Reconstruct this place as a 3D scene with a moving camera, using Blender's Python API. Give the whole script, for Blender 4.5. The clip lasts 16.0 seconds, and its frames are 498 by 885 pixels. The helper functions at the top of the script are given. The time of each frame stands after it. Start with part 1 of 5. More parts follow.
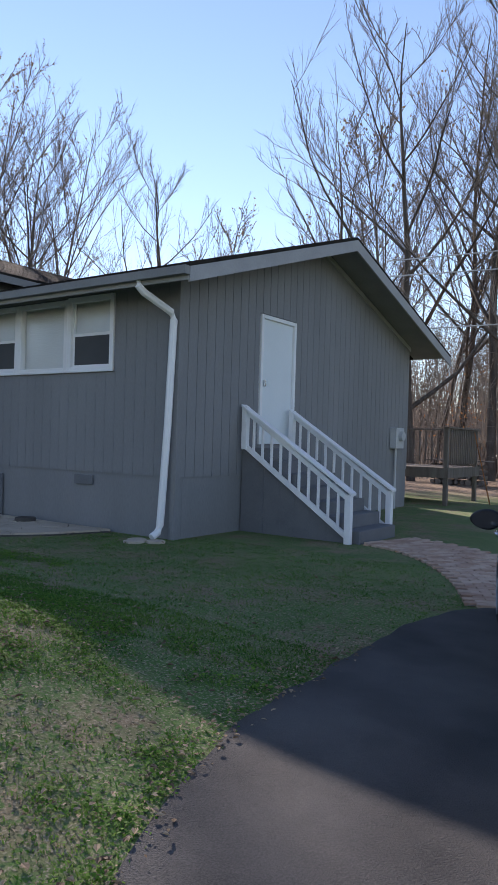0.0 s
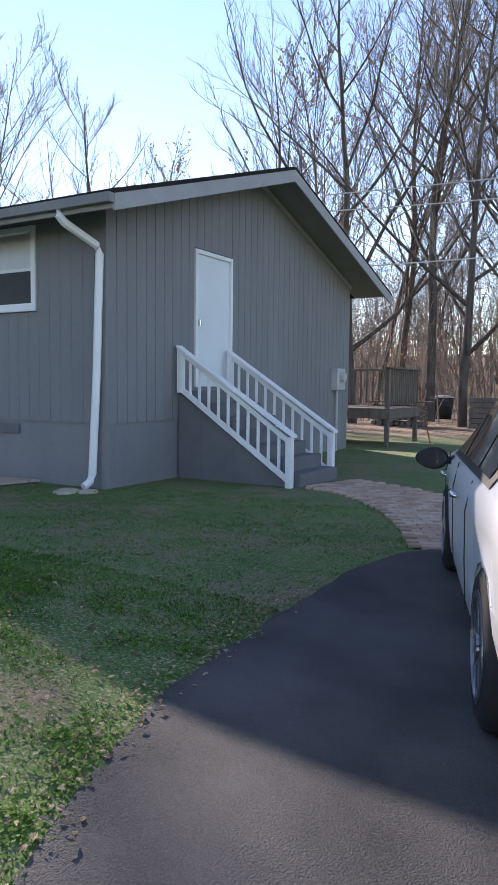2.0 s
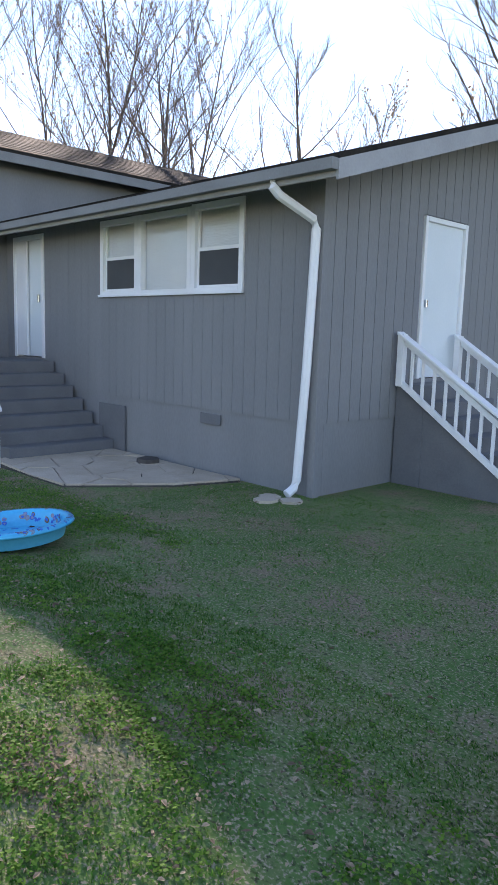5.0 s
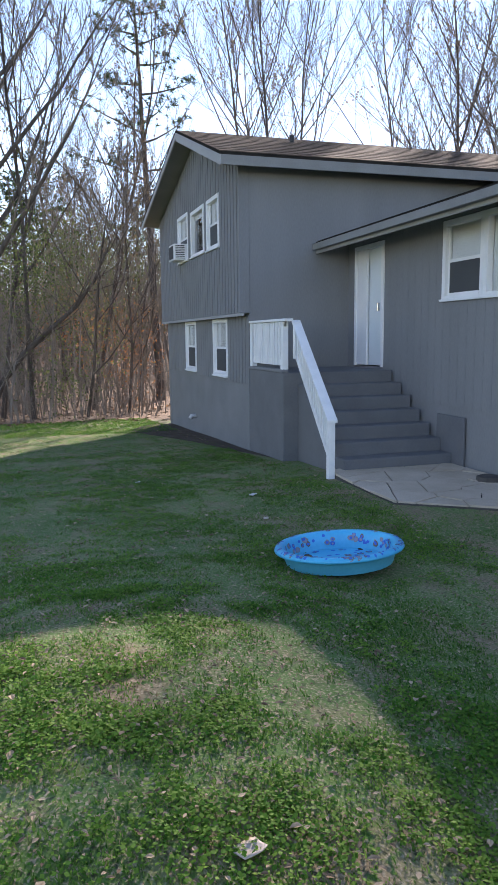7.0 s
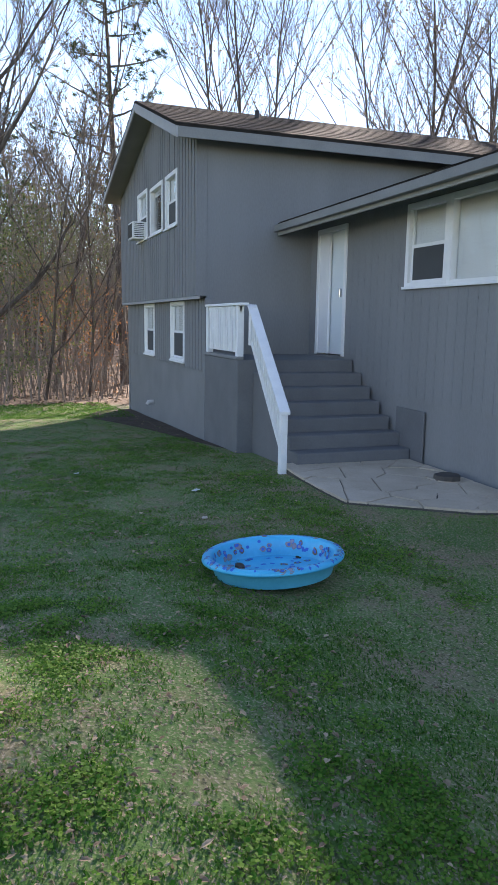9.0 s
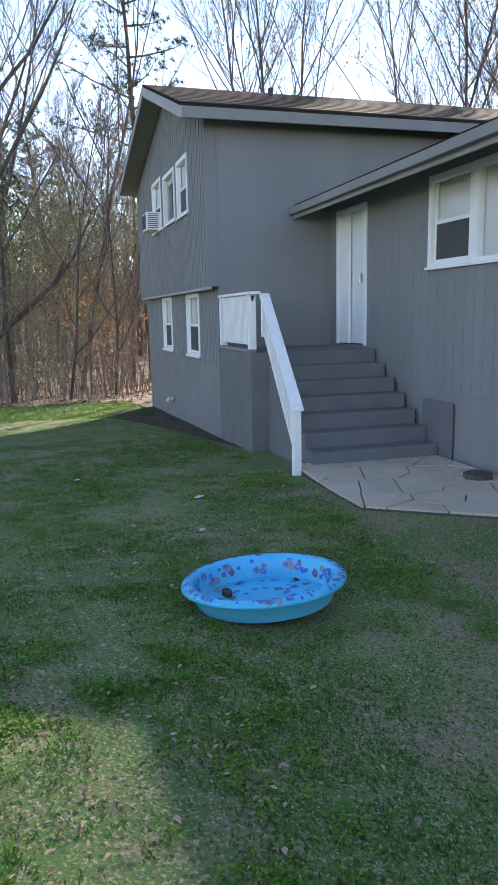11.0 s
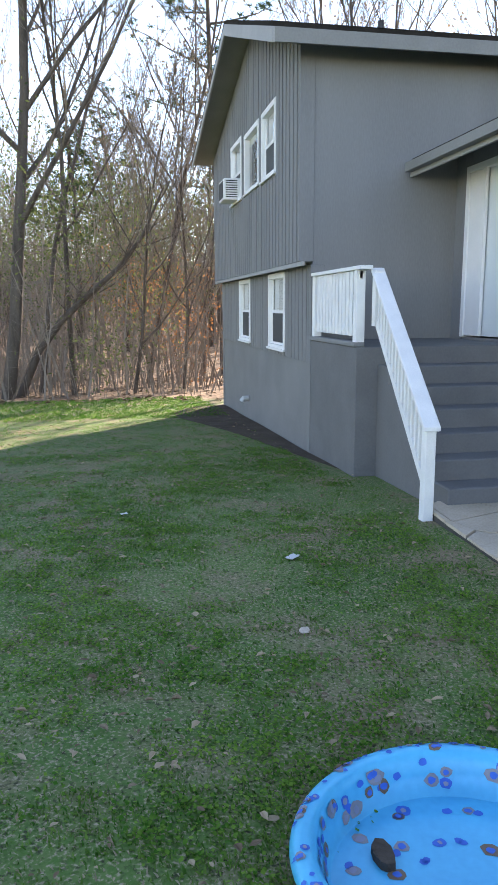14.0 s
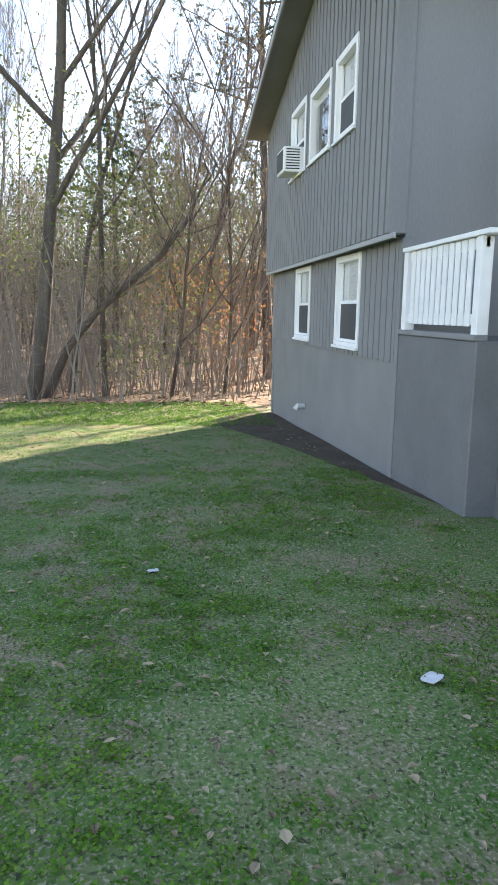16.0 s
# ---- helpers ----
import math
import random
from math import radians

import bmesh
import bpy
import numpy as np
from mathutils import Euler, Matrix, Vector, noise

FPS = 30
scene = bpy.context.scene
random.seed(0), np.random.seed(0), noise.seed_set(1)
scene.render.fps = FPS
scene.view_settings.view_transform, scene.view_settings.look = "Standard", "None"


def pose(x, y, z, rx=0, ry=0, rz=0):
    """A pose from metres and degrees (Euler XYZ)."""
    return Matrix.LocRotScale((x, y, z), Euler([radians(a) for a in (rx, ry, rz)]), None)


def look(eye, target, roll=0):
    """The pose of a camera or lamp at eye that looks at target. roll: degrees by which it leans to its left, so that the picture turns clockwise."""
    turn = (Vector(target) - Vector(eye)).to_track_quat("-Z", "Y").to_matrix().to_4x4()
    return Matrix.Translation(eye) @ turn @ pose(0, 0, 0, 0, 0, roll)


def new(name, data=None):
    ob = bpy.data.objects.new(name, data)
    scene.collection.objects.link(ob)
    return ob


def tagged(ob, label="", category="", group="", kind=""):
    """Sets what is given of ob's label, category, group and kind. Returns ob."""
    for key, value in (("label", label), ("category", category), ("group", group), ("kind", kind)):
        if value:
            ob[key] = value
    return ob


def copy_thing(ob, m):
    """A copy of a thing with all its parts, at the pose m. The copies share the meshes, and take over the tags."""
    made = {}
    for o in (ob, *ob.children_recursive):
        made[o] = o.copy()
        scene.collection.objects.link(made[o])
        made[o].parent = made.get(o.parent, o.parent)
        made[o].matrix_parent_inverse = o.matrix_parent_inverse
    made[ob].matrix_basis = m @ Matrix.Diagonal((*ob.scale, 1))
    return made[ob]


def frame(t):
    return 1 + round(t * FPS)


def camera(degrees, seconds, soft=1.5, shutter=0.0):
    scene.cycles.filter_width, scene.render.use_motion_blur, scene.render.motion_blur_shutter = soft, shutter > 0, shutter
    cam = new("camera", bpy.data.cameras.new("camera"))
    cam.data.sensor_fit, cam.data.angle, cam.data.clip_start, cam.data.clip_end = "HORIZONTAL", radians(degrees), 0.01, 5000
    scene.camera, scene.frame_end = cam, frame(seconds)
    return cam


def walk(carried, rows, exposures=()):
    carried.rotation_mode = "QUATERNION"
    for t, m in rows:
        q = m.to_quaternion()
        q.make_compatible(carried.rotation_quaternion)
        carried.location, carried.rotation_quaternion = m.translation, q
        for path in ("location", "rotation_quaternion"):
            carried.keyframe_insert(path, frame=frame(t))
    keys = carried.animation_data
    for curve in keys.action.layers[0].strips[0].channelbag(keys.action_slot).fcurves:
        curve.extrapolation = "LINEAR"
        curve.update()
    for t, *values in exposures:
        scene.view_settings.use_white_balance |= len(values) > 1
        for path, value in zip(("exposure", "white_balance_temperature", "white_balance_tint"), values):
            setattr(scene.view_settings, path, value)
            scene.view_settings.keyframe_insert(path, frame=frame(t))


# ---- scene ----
cam = camera(38.3, 16.0)
PATH = [
    (0, (-1.335, 0.115, 1.093), (-2.487, 1.749, 1.086), 1.7),
    (0.5, (-1.328, 0.089, 1.089), (-2.401, 1.777, 1.071), 2.1),
    (1, (-1.366, 0.168, 1.066), (-2.36, 1.902, 1.003), 2.3),
    (1.5, (-1.418, 0.364, 1.057), (-2.409, 2.097, 0.939), 1.2),
    (2, (-1.507, 0.518, 1.039), (-2.521, 2.235, 0.885), 0.6),
    (2.5, (-1.659, 0.644, 1.06), (-2.674, 2.36, 0.897), 0.8),
    (3, (-1.782, 0.846, 1.054), (-2.823, 2.545, 0.88), 0.2),
    (3.2, (-1.83, 0.947, 1.057), (-2.878, 2.64, 0.868), 0.3),
    (5.3, (-2.618, 1.379, 1.58), (-4.162, 2.616, 1.282), 1.3),
    (5.5, (-2.701, 1.381, 1.591), (-4.331, 2.504, 1.308), 1.1),
    (6, (-2.851, 1.406, 1.592), (-4.626, 2.289, 1.327), 0.8),
    (6.5, (-2.901, 1.532, 1.595), (-4.773, 2.185, 1.33), 0.1),
    (7, (-2.936, 1.671, 1.573), (-4.826, 2.259, 1.28), -0.6),
    (7.5, (-3.05, 1.728, 1.583), (-4.916, 2.388, 1.291), 0.5),
    (8, (-3.174, 1.801, 1.573), (-5.023, 2.508, 1.288), 1.1),
    (8.2, (-3.207, 1.867, 1.559), (-5.059, 2.561, 1.258), 1.1),
    (10.3, (-3.673, 2.536, 1.594), (-5.561, 3.11, 1.266), -0.4),
    (10.5, (-3.714, 2.59, 1.558), (-5.61, 3.131, 1.225), -0.7),
    (11, (-3.919, 2.697, 1.544), (-5.809, 3.247, 1.19), -1.1),
    (11.5, (-4.19, 2.838, 1.497), (-6.07, 3.414, 1.135), -0.4),
    (12, (-4.516, 2.967, 1.498), (-6.422, 3.464, 1.156), -0.3),
    (12.5, (-4.91, 2.977, 1.484), (-6.828, 3.431, 1.145), -0.6),
    (13, (-5.373, 2.993, 1.43), (-7.292, 3.399, 1.04), 0.2),
    (13.5, (-5.831, 3.003, 1.417), (-7.75, 3.398, 1.018), -1.2),
    (14, (-6.253, 2.998, 1.431), (-8.183, 3.365, 1.058), -0.3),
    (14.5, (-6.697, 3.015, 1.395), (-8.642, 3.304, 1.03), 0.0),
    (15, (-7.159, 2.968, 1.334), (-9.096, 3.28, 0.947), 0.9),
    (15.5, (-7.74, 3.009, 1.242), (-9.684, 3.28, 0.858), 1.8),
    (16, (-8.258, 3.029, 1.188), (-10.207, 3.306, 0.832), 1.0),
]
walk(cam, [(t, look(eye, target, roll)) for t, eye, target, roll in PATH],
     [(0.0, 0.6, 6700, 22), (1.5, 0.95, 6750, 22), (3.0, 1.2, 6750, 22), (5.5, 1.5, 6950, 23), (7.0, 1.3, 6900, 23), (8.0, 1.3, 6900, 22), (12.5, 1.7, 7000, 20), (13.5, 1.85, 7300, 20), (16.0, 2.1, 7900, 18)])

# ---- world, sun, exposure ----
SUN = Vector((-0.77, 0.495, 0.42)).normalized()
world = bpy.data.worlds.new("sky")
scene.world = world
world.use_nodes = True
wn = world.node_tree.nodes
sky = wn.new("ShaderNodeTexSky")
sky.sky_type = "NISHITA"
sky.sun_disc = False
sky.sun_elevation = math.asin(SUN.z)
sky.sun_rotation = math.atan2(SUN.x, SUN.y)
sky.air_density, sky.dust_density, sky.ozone_density = 1.0, 0.0, 2.0
wn["Background"].inputs["Strength"].default_value = 0.15
world.node_tree.links.new(sky.outputs[0], wn["Background"].inputs["Color"])
sun = new("sun", bpy.data.lights.new("sun", "SUN"))
sun.data.energy, sun.data.angle, sun.data.color = 5.0, radians(0.6), (1.0, 0.93, 0.82)
sun.matrix_world = look(SUN * 60, (0, 0, 0))


# ---- materials ----
def material(name, a, b, scale=6.0, fine=80.0, rough=0.8, metal=0.0, bump=0.2, dist=0.01, spec=0.3, stretch=(1, 1, 1), obj_random=0.0, island=0.0, thin=0.0):
    """Two base colours mixed by coarse noise, broken up by fine noise, with relief."""
    m = bpy.data.materials.new(name)
    m.use_nodes = True
    n, l = m.node_tree.nodes, m.node_tree.links
    p = n["Principled BSDF"]
    p.inputs["Roughness"].default_value, p.inputs["Metallic"].default_value = rough, metal
    p.inputs["Specular IOR Level"].default_value = spec
    co, mp = n.new("ShaderNodeNewGeometry"), n.new("ShaderNodeMapping")
    mp.inputs["Scale"].default_value = stretch
    l.new(co.outputs["Position"], mp.inputs["Vector"])
    big, small = n.new("ShaderNodeTexNoise"), n.new("ShaderNodeTexNoise")
    for t, s, d in ((big, scale, 5), (small, fine, 3)):
        t.inputs["Scale"].default_value, t.inputs["Detail"].default_value = s, d
        l.new(mp.outputs[0], t.inputs["Vector"])
    add = n.new("ShaderNodeMath")
    add.operation = "MULTIPLY_ADD"
    add.inputs[1].default_value = 0.55
    l.new(small.outputs[0], add.inputs[0])
    half = n.new("ShaderNodeMath")
    half.operation = "MULTIPLY_ADD"
    half.inputs[1].default_value, half.inputs[2].default_value = 0.9, -0.22
    l.new(big.outputs[0], half.inputs[0])
    l.new(half.outputs[0], add.inputs[2])
    last = add
    for amount, kind in ((obj_random, "o"), (island, "i")):
        if amount:
            src = n.new("ShaderNodeObjectInfo").outputs["Random"] if kind == "o" else co.outputs["Random Per Island"]
            k = n.new("ShaderNodeMath")
            k.operation = "MULTIPLY_ADD"
            k.inputs[1].default_value = amount
            l.new(src, k.inputs[0])
            l.new(last.outputs[0], k.inputs[2])
            j = n.new("ShaderNodeMath")
            j.operation = "SUBTRACT"
            j.inputs[1].default_value = amount / 2
            l.new(k.outputs[0], j.inputs[0])
            last = j
    ramp = n.new("ShaderNodeValToRGB")
    ramp.color_ramp.elements[0].position, ramp.color_ramp.elements[1].position = 0.25, 0.75
    ramp.color_ramp.elements[0].color, ramp.color_ramp.elements[1].color = (*a, 1), (*b, 1)
    l.new(last.outputs[0], ramp.inputs[0])
    l.new(ramp.outputs[0], p.inputs["Base Color"])
    if bump:
        bp = n.new("ShaderNodeBump")
        bp.inputs["Strength"].default_value, bp.inputs["Distance"].default_value = bump, dist
        l.new(add.outputs[0], bp.inputs["Height"])
        l.new(bp.outputs[0], p.inputs["Normal"])
    if thin:
        tl, mix = n.new("ShaderNodeBsdfTranslucent"), n.new("ShaderNodeMixShader")
        mix.inputs[0].default_value = thin
        l.new(ramp.outputs[0], tl.inputs["Color"])
        l.new(p.outputs[0], mix.inputs[1])
        l.new(tl.outputs[0], mix.inputs[2])
        l.new(mix.outputs[0], n["Material Output"].inputs["Surface"])
    return m


SIDING = material("grey_painted_siding", (0.19, 0.192, 0.198), (0.24, 0.242, 0.248), 1.2, 60, 0.75, bump=0.25, stretch=(1, 1, 0.25))
MASONRY = material("grey_painted_masonry", (0.185, 0.187, 0.193), (0.235, 0.237, 0.243), 1.5, 40, 0.8, bump=0.4)
STEP = material("grey_painted_steps", (0.13, 0.133, 0.14), (0.17, 0.173, 0.18), 2.5, 50, 0.7, bump=0.3)
SOFFIT = material("grey_soffit", (0.20, 0.20, 0.195), (0.25, 0.25, 0.245), 2, 40, 0.7, bump=0.1)
FASCIA = material("grey_fascia", (0.30, 0.30, 0.30), (0.37, 0.37, 0.37), 2, 40, 0.6, bump=0.1)
WHITE = material("white_paint", (0.74, 0.75, 0.76), (0.82, 0.82, 0.82), 3, 60, 0.5, bump=0.08)
RAIL_WHITE = material("worn_white_paint", (0.70, 0.71, 0.72), (0.83, 0.83, 0.83), 5, 90, 0.55, bump=0.2, stretch=(1, 1, 1))
DOOR = material("pale_door_paint", (0.66, 0.72, 0.74), (0.72, 0.77, 0.79), 1.5, 40, 0.4, bump=0.05)
SHINGLE = material("dark_shingle", (0.02, 0.018, 0.016), (0.046, 0.04, 0.035), 3, 70, 0.95, bump=0.6, island=0.4, spec=0.05)
GLASS = material("window_glass", (0.02, 0.025, 0.03), (0.03, 0.035, 0.04), 1, 5, 0.04, bump=0.0, spec=0.9)
SCREEN = material("insect_screen", (0.055, 0.058, 0.062), (0.075, 0.078, 0.08), 2, 300, 0.6, bump=0.1)
BLIND = material("white_blind", (0.62, 0.64, 0.66), (0.72, 0.73, 0.74), 2, 50, 0.6, bump=0.05)
CONCRETE = material("weathered_concrete", (0.40, 0.33, 0.25), (0.58, 0.49, 0.39), 2, 60, 0.9, bump=0.5)
CRACK = material("dark_joint", (0.06, 0.055, 0.05), (0.10, 0.09, 0.08), 5, 60, 0.95)
ASPHALT = material("asphalt", (0.034, 0.034, 0.035), (0.115, 0.108, 0.102), 1.6, 140, 0.85, bump=1.0, dist=0.012)
BRICK = material("worn_brick", (0.38, 0.23, 0.16), (0.56, 0.40, 0.30), 4, 60, 0.85, bump=0.4, obj_random=0.5)
SAND = material("joint_sand", (0.16, 0.13, 0.10), (0.25, 0.21, 0.17), 6, 90, 0.95)
BARK = material("grey_bark", (0.055, 0.045, 0.038), (0.15, 0.125, 0.105), 2, 30, 0.95, bump=0.9, dist=0.03, stretch=(3, 3, 0.6))
TWIG = material("twig_bark", (0.15, 0.122, 0.10), (0.28, 0.235, 0.195), 1, 20, 0.95, bump=0.0)
FARWOOD = material("far_stems", (0.13, 0.108, 0.09), (0.30, 0.255, 0.215), 0.15, 8, 0.95, bump=0.0, island=0.6)
NEEDLE = material("pine_needles", (0.035, 0.06, 0.028), (0.07, 0.10, 0.045), 1, 20, 0.7, bump=0.0, island=0.5, thin=0.45)
EVERGREEN = material("evergreen_leaves", (0.07, 0.10, 0.04), (0.17, 0.20, 0.07), 0.6, 20, 0.6, bump=0.0, island=0.6, thin=0.45)
RUSSET = material("russet_leaves", (0.26, 0.11, 0.045), (0.42, 0.21, 0.09), 0.8, 20, 0.8, bump=0.0, island=0.5, thin=0.45)
BROWNLEAF = material("clinging_leaves", (0.17, 0.12, 0.075), (0.30, 0.22, 0.13), 0.8, 20, 0.8, bump=0.0, island=0.5, thin=0.45)
DEADLEAF = material("dry_leaves", (0.15, 0.10, 0.06), (0.40, 0.30, 0.19), 3, 60, 0.85, bump=0.1, island=0.7)
PALELEAF = material("pale_dry_leaf", (0.36, 0.29, 0.23), (0.55, 0.46, 0.38), 8, 90, 0.8, bump=0.2)
PAPER = material("white_litter", (0.50, 0.50, 0.49), (0.66, 0.66, 0.65), 10, 90, 0.7)
BLADE = material("grass_blades", (0.045, 0.15, 0.022), (0.17, 0.29, 0.06), 0.9, 14, 0.7, bump=0.0, island=0.6, spec=0.1, thin=0.45)
CLOVER = material("clover_leaves", (0.05, 0.17, 0.018), (0.19, 0.33, 0.05), 1.4, 30, 0.6, bump=0.0, island=0.5, spec=0.1, thin=0.45)
DEADGRASS = material("dead_grass", (0.24, 0.185, 0.12), (0.42, 0.34, 0.24), 1.5, 14, 0.85, bump=0.0, island=0.5, spec=0.1, thin=0.45)
CARPAINT = material("white_car_paint", (0.60, 0.61, 0.63), (0.64, 0.64, 0.66), 1, 20, 0.22, bump=0.0, spec=0.6)
TYRE = material("tyre_rubber", (0.02, 0.02, 0.021), (0.035, 0.035, 0.036), 10, 90, 0.8)
ALLOY = material("wheel_alloy", (0.45, 0.46, 0.48), (0.6, 0.6, 0.62), 5, 60, 0.3, metal=1.0, bump=0.0)
BLACKTRIM = material("black_trim", (0.012, 0.012, 0.013), (0.025, 0.025, 0.026), 5, 60, 0.4, bump=0.0)
REDLIGHT = material("red_lens", (0.42, 0.01, 0.012), (0.55, 0.02, 0.02), 4, 60, 0.12, bump=0.0, spec=0.6)
CHROME = material("chrome", (0.7, 0.7, 0.72), (0.8, 0.8, 0.8), 4, 60, 0.15, metal=1.0, bump=0.0)
POOLBLUE = material("pool_plastic", (0.015, 0.40, 0.66), (0.035, 0.50, 0.76), 4, 40, 0.3, bump=0.05, spec=0.5)
POOLSIDE = material("pool_side_plastic", (0.05, 0.38, 0.52), (0.08, 0.46, 0.60), 4, 40, 0.4, bump=0.08, spec=0.5)
DECKWOOD = material("weathered_deck_wood", (0.10, 0.085, 0.072), (0.19, 0.165, 0.14), 3, 60, 0.9, bump=0.4, stretch=(3, 3, 0.5))
GREYBOX = material("grey_metal_box", (0.42, 0.43, 0.44), (0.52, 0.53, 0.53), 4, 60, 0.5, metal=0.2)
DARKMETAL = material("dark_metal", (0.03, 0.03, 0.032), (0.06, 0.06, 0.06), 4, 60, 0.5, metal=0.4)
CABLE = material("cable", (0.35, 0.35, 0.35), (0.45, 0.45, 0.45), 4, 60, 0.5)
SOIL = material("bare_soil", (0.04, 0.028, 0.02), (0.10, 0.075, 0.055), 3, 50, 0.95, bump=0.8, dist=0.03)
ROOMWALL = material("dim_room", (0.25, 0.24, 0.23), (0.32, 0.31, 0.30), 2, 40, 0.9)
SPOTS = [material("print_%s" % n, a, b, 8, 60, 0.45, bump=0.0) for n, a, b in (
    ("brown", (0.16, 0.10, 0.06), (0.24, 0.16, 0.10)), ("ochre", (0.40, 0.26, 0.08), (0.5, 0.34, 0.12)),
    ("green", (0.12, 0.34, 0.16), (0.18, 0.42, 0.22)), ("navy", (0.02, 0.12, 0.50), (0.03, 0.16, 0.60)), ("grey", (0.20, 0.20, 0.22), (0.32, 0.31, 0.32)), ("rose", (0.22, 0.24, 0.32), (0.30, 0.30, 0.38)))]


def ground_material():
    """Lawn soil: green and straw patches, bare earth at the house, leaf litter under the woods."""
    m = material("lawn", (0.06, 0.13, 0.03), (0.15, 0.22, 0.065), 0.9, 70, 0.95, bump=0.9, dist=0.012)
    n, l = m.node_tree.nodes, m.node_tree.links
    p = n["Principled BSDF"]
    green = p.inputs["Base Color"].links[0].from_socket
    geo = n.new("ShaderNodeNewGeometry")
    sep = n.new("ShaderNodeSeparateXYZ")
    l.new(geo.outputs["Position"], sep.inputs[0])

    def noise_of(scale, detail=4):
        t = n.new("ShaderNodeTexNoise")
        t.inputs["Scale"].default_value, t.inputs["Detail"].default_value = scale, detail
        l.new(geo.outputs["Position"], t.inputs["Vector"])
        return t.outputs[0]

    def band(src, lo, hi):
        r = n.new("ShaderNodeMapRange")
        r.inputs[1].default_value, r.inputs[2].default_value = lo, hi
        l.new(src, r.inputs[0])
        return r.outputs[0]

    def blend(fac, a, b):
        mx = n.new("ShaderNodeMix")
        mx.data_type = "RGBA"
        l.new(fac, mx.inputs[0])
        l.new(a, mx.inputs[6])
        if isinstance(b, tuple):
            mx.inputs[7].default_value = (*b, 1)
        else:
            l.new(b, mx.inputs[7])
        return mx.outputs[2]

    def plus(a, b, k):
        t = n.new("ShaderNodeMath")
        t.operation = "MULTIPLY_ADD"
        t.inputs[1].default_value = k
        l.new(b, t.inputs[0])
        l.new(a, t.inputs[2])
        return t.outputs[0]

    straw = blend(band(noise_of(1.8, 12), 0.46, 0.66), green, (0.22, 0.165, 0.10))
    straw = blend(band(noise_of(70, 8), 0.52, 0.64), straw, (0.33, 0.27, 0.18))
    straw = blend(band(noise_of(48, 8), 0.53, 0.66), straw, (0.045, 0.05, 0.022))
    straw = blend(band(noise_of(24, 8), 0.54, 0.66), straw, (0.07, 0.15, 0.03))
    litter = n.new("ShaderNodeValToRGB")
    litter.color_ramp.elements[0].color, litter.color_ramp.elements[1].color = (0.09, 0.055, 0.035, 1), (0.36, 0.25, 0.16, 1)
    litter.color_ramp.elements[0].position, litter.color_ramp.elements[1].position = 0.35, 0.65
    l.new(noise_of(9, 8), litter.inputs[0])
    wobble = noise_of(0.5)
    west = band(plus(sep.outputs[0], wobble, 3.0), -22.3, -23.6)
    north = band(plus(sep.outputs[1], wobble, 3.0), 20.0, 23.0)
    c = blend(west, straw, litter.outputs[0])
    c = blend(north, c, litter.outputs[0])
    l.new(c, p.inputs["Base Color"])
    return m


LAWN = ground_material()


# ---- mesh helpers ----
def part(name, bm, mat, parent=None, label="", smooth=False):
    me = bpy.data.meshes.new(name)
    bm.to_mesh(me)
    bm.free()
    me.materials.append(mat)
    if smooth:
        for f in me.polygons:
            f.use_smooth = True
    ob = new(name, me)
    ob.parent = parent
    if label:
        ob["label"] = label
    return ob


def raw(name, verts, faces, mat, parent=None, smooth=False):
    me = bpy.data.meshes.new(name)
    me.from_pydata(verts, [], faces)
    me.materials.append(mat)
    if smooth:
        for f in me.polygons:
            f.use_smooth = True
    ob = new(name, me)
    ob.parent = parent
    return ob


def box(bm, x0, x1, y0, y1, z0, z1, bevel=0.0):
    x0, x1, y0, y1, z0, z1 = min(x0, x1), max(x0, x1), min(y0, y1), max(y0, y1), min(z0, z1), max(z0, z1)
    v = [bm.verts.new((x, y, z)) for z in (z0, z1) for x, y in ((x0, y0), (x1, y0), (x1, y1), (x0, y1))]
    fs = [bm.faces.new([v[i] for i in q]) for q in ((3, 2, 1, 0), (4, 5, 6, 7), (0, 1, 5, 4), (1, 2, 6, 5), (2, 3, 7, 6), (3, 0, 4, 7))]
    if bevel:
        edges = list({e for f in fs for e in f.edges})
        bmesh.ops.bevel(bm, geom=edges, offset=bevel, segments=1, affect="EDGES", clamp_overlap=True)
    return v


def cuboid(name, mat, parent, x0, x1, y0, y1, z0, z1, bevel=0.004, label=""):
    bm = bmesh.new()
    box(bm, x0, x1, y0, y1, z0, z1, bevel)
    return part(name, bm, mat, parent, label)


def prism(bm, axis, a0, a1, d0, d1, zb0, zb1, zt0, zt1):
    """A slab from a0 to a1 along axis ('x' or 'y'), d0 to d1 across, with sloping foot and top."""
    def P(a, d, z):
        return (a, d, z) if axis == "x" else (d, a, z)
    v = [bm.verts.new(P(*q)) for q in ((a0, d0, zb0), (a1, d0, zb1), (a1, d1, zb1), (a0, d1, zb0), (a0, d0, zt0), (a1, d0, zt1), (a1, d1, zt1), (a0, d1, zt0))]
    for q in ((3, 2, 1, 0), (4, 5, 6, 7), (0, 1, 5, 4), (1, 2, 6, 5), (2, 3, 7, 6), (3, 0, 4, 7)):
        bm.faces.new([v[i] for i in q])


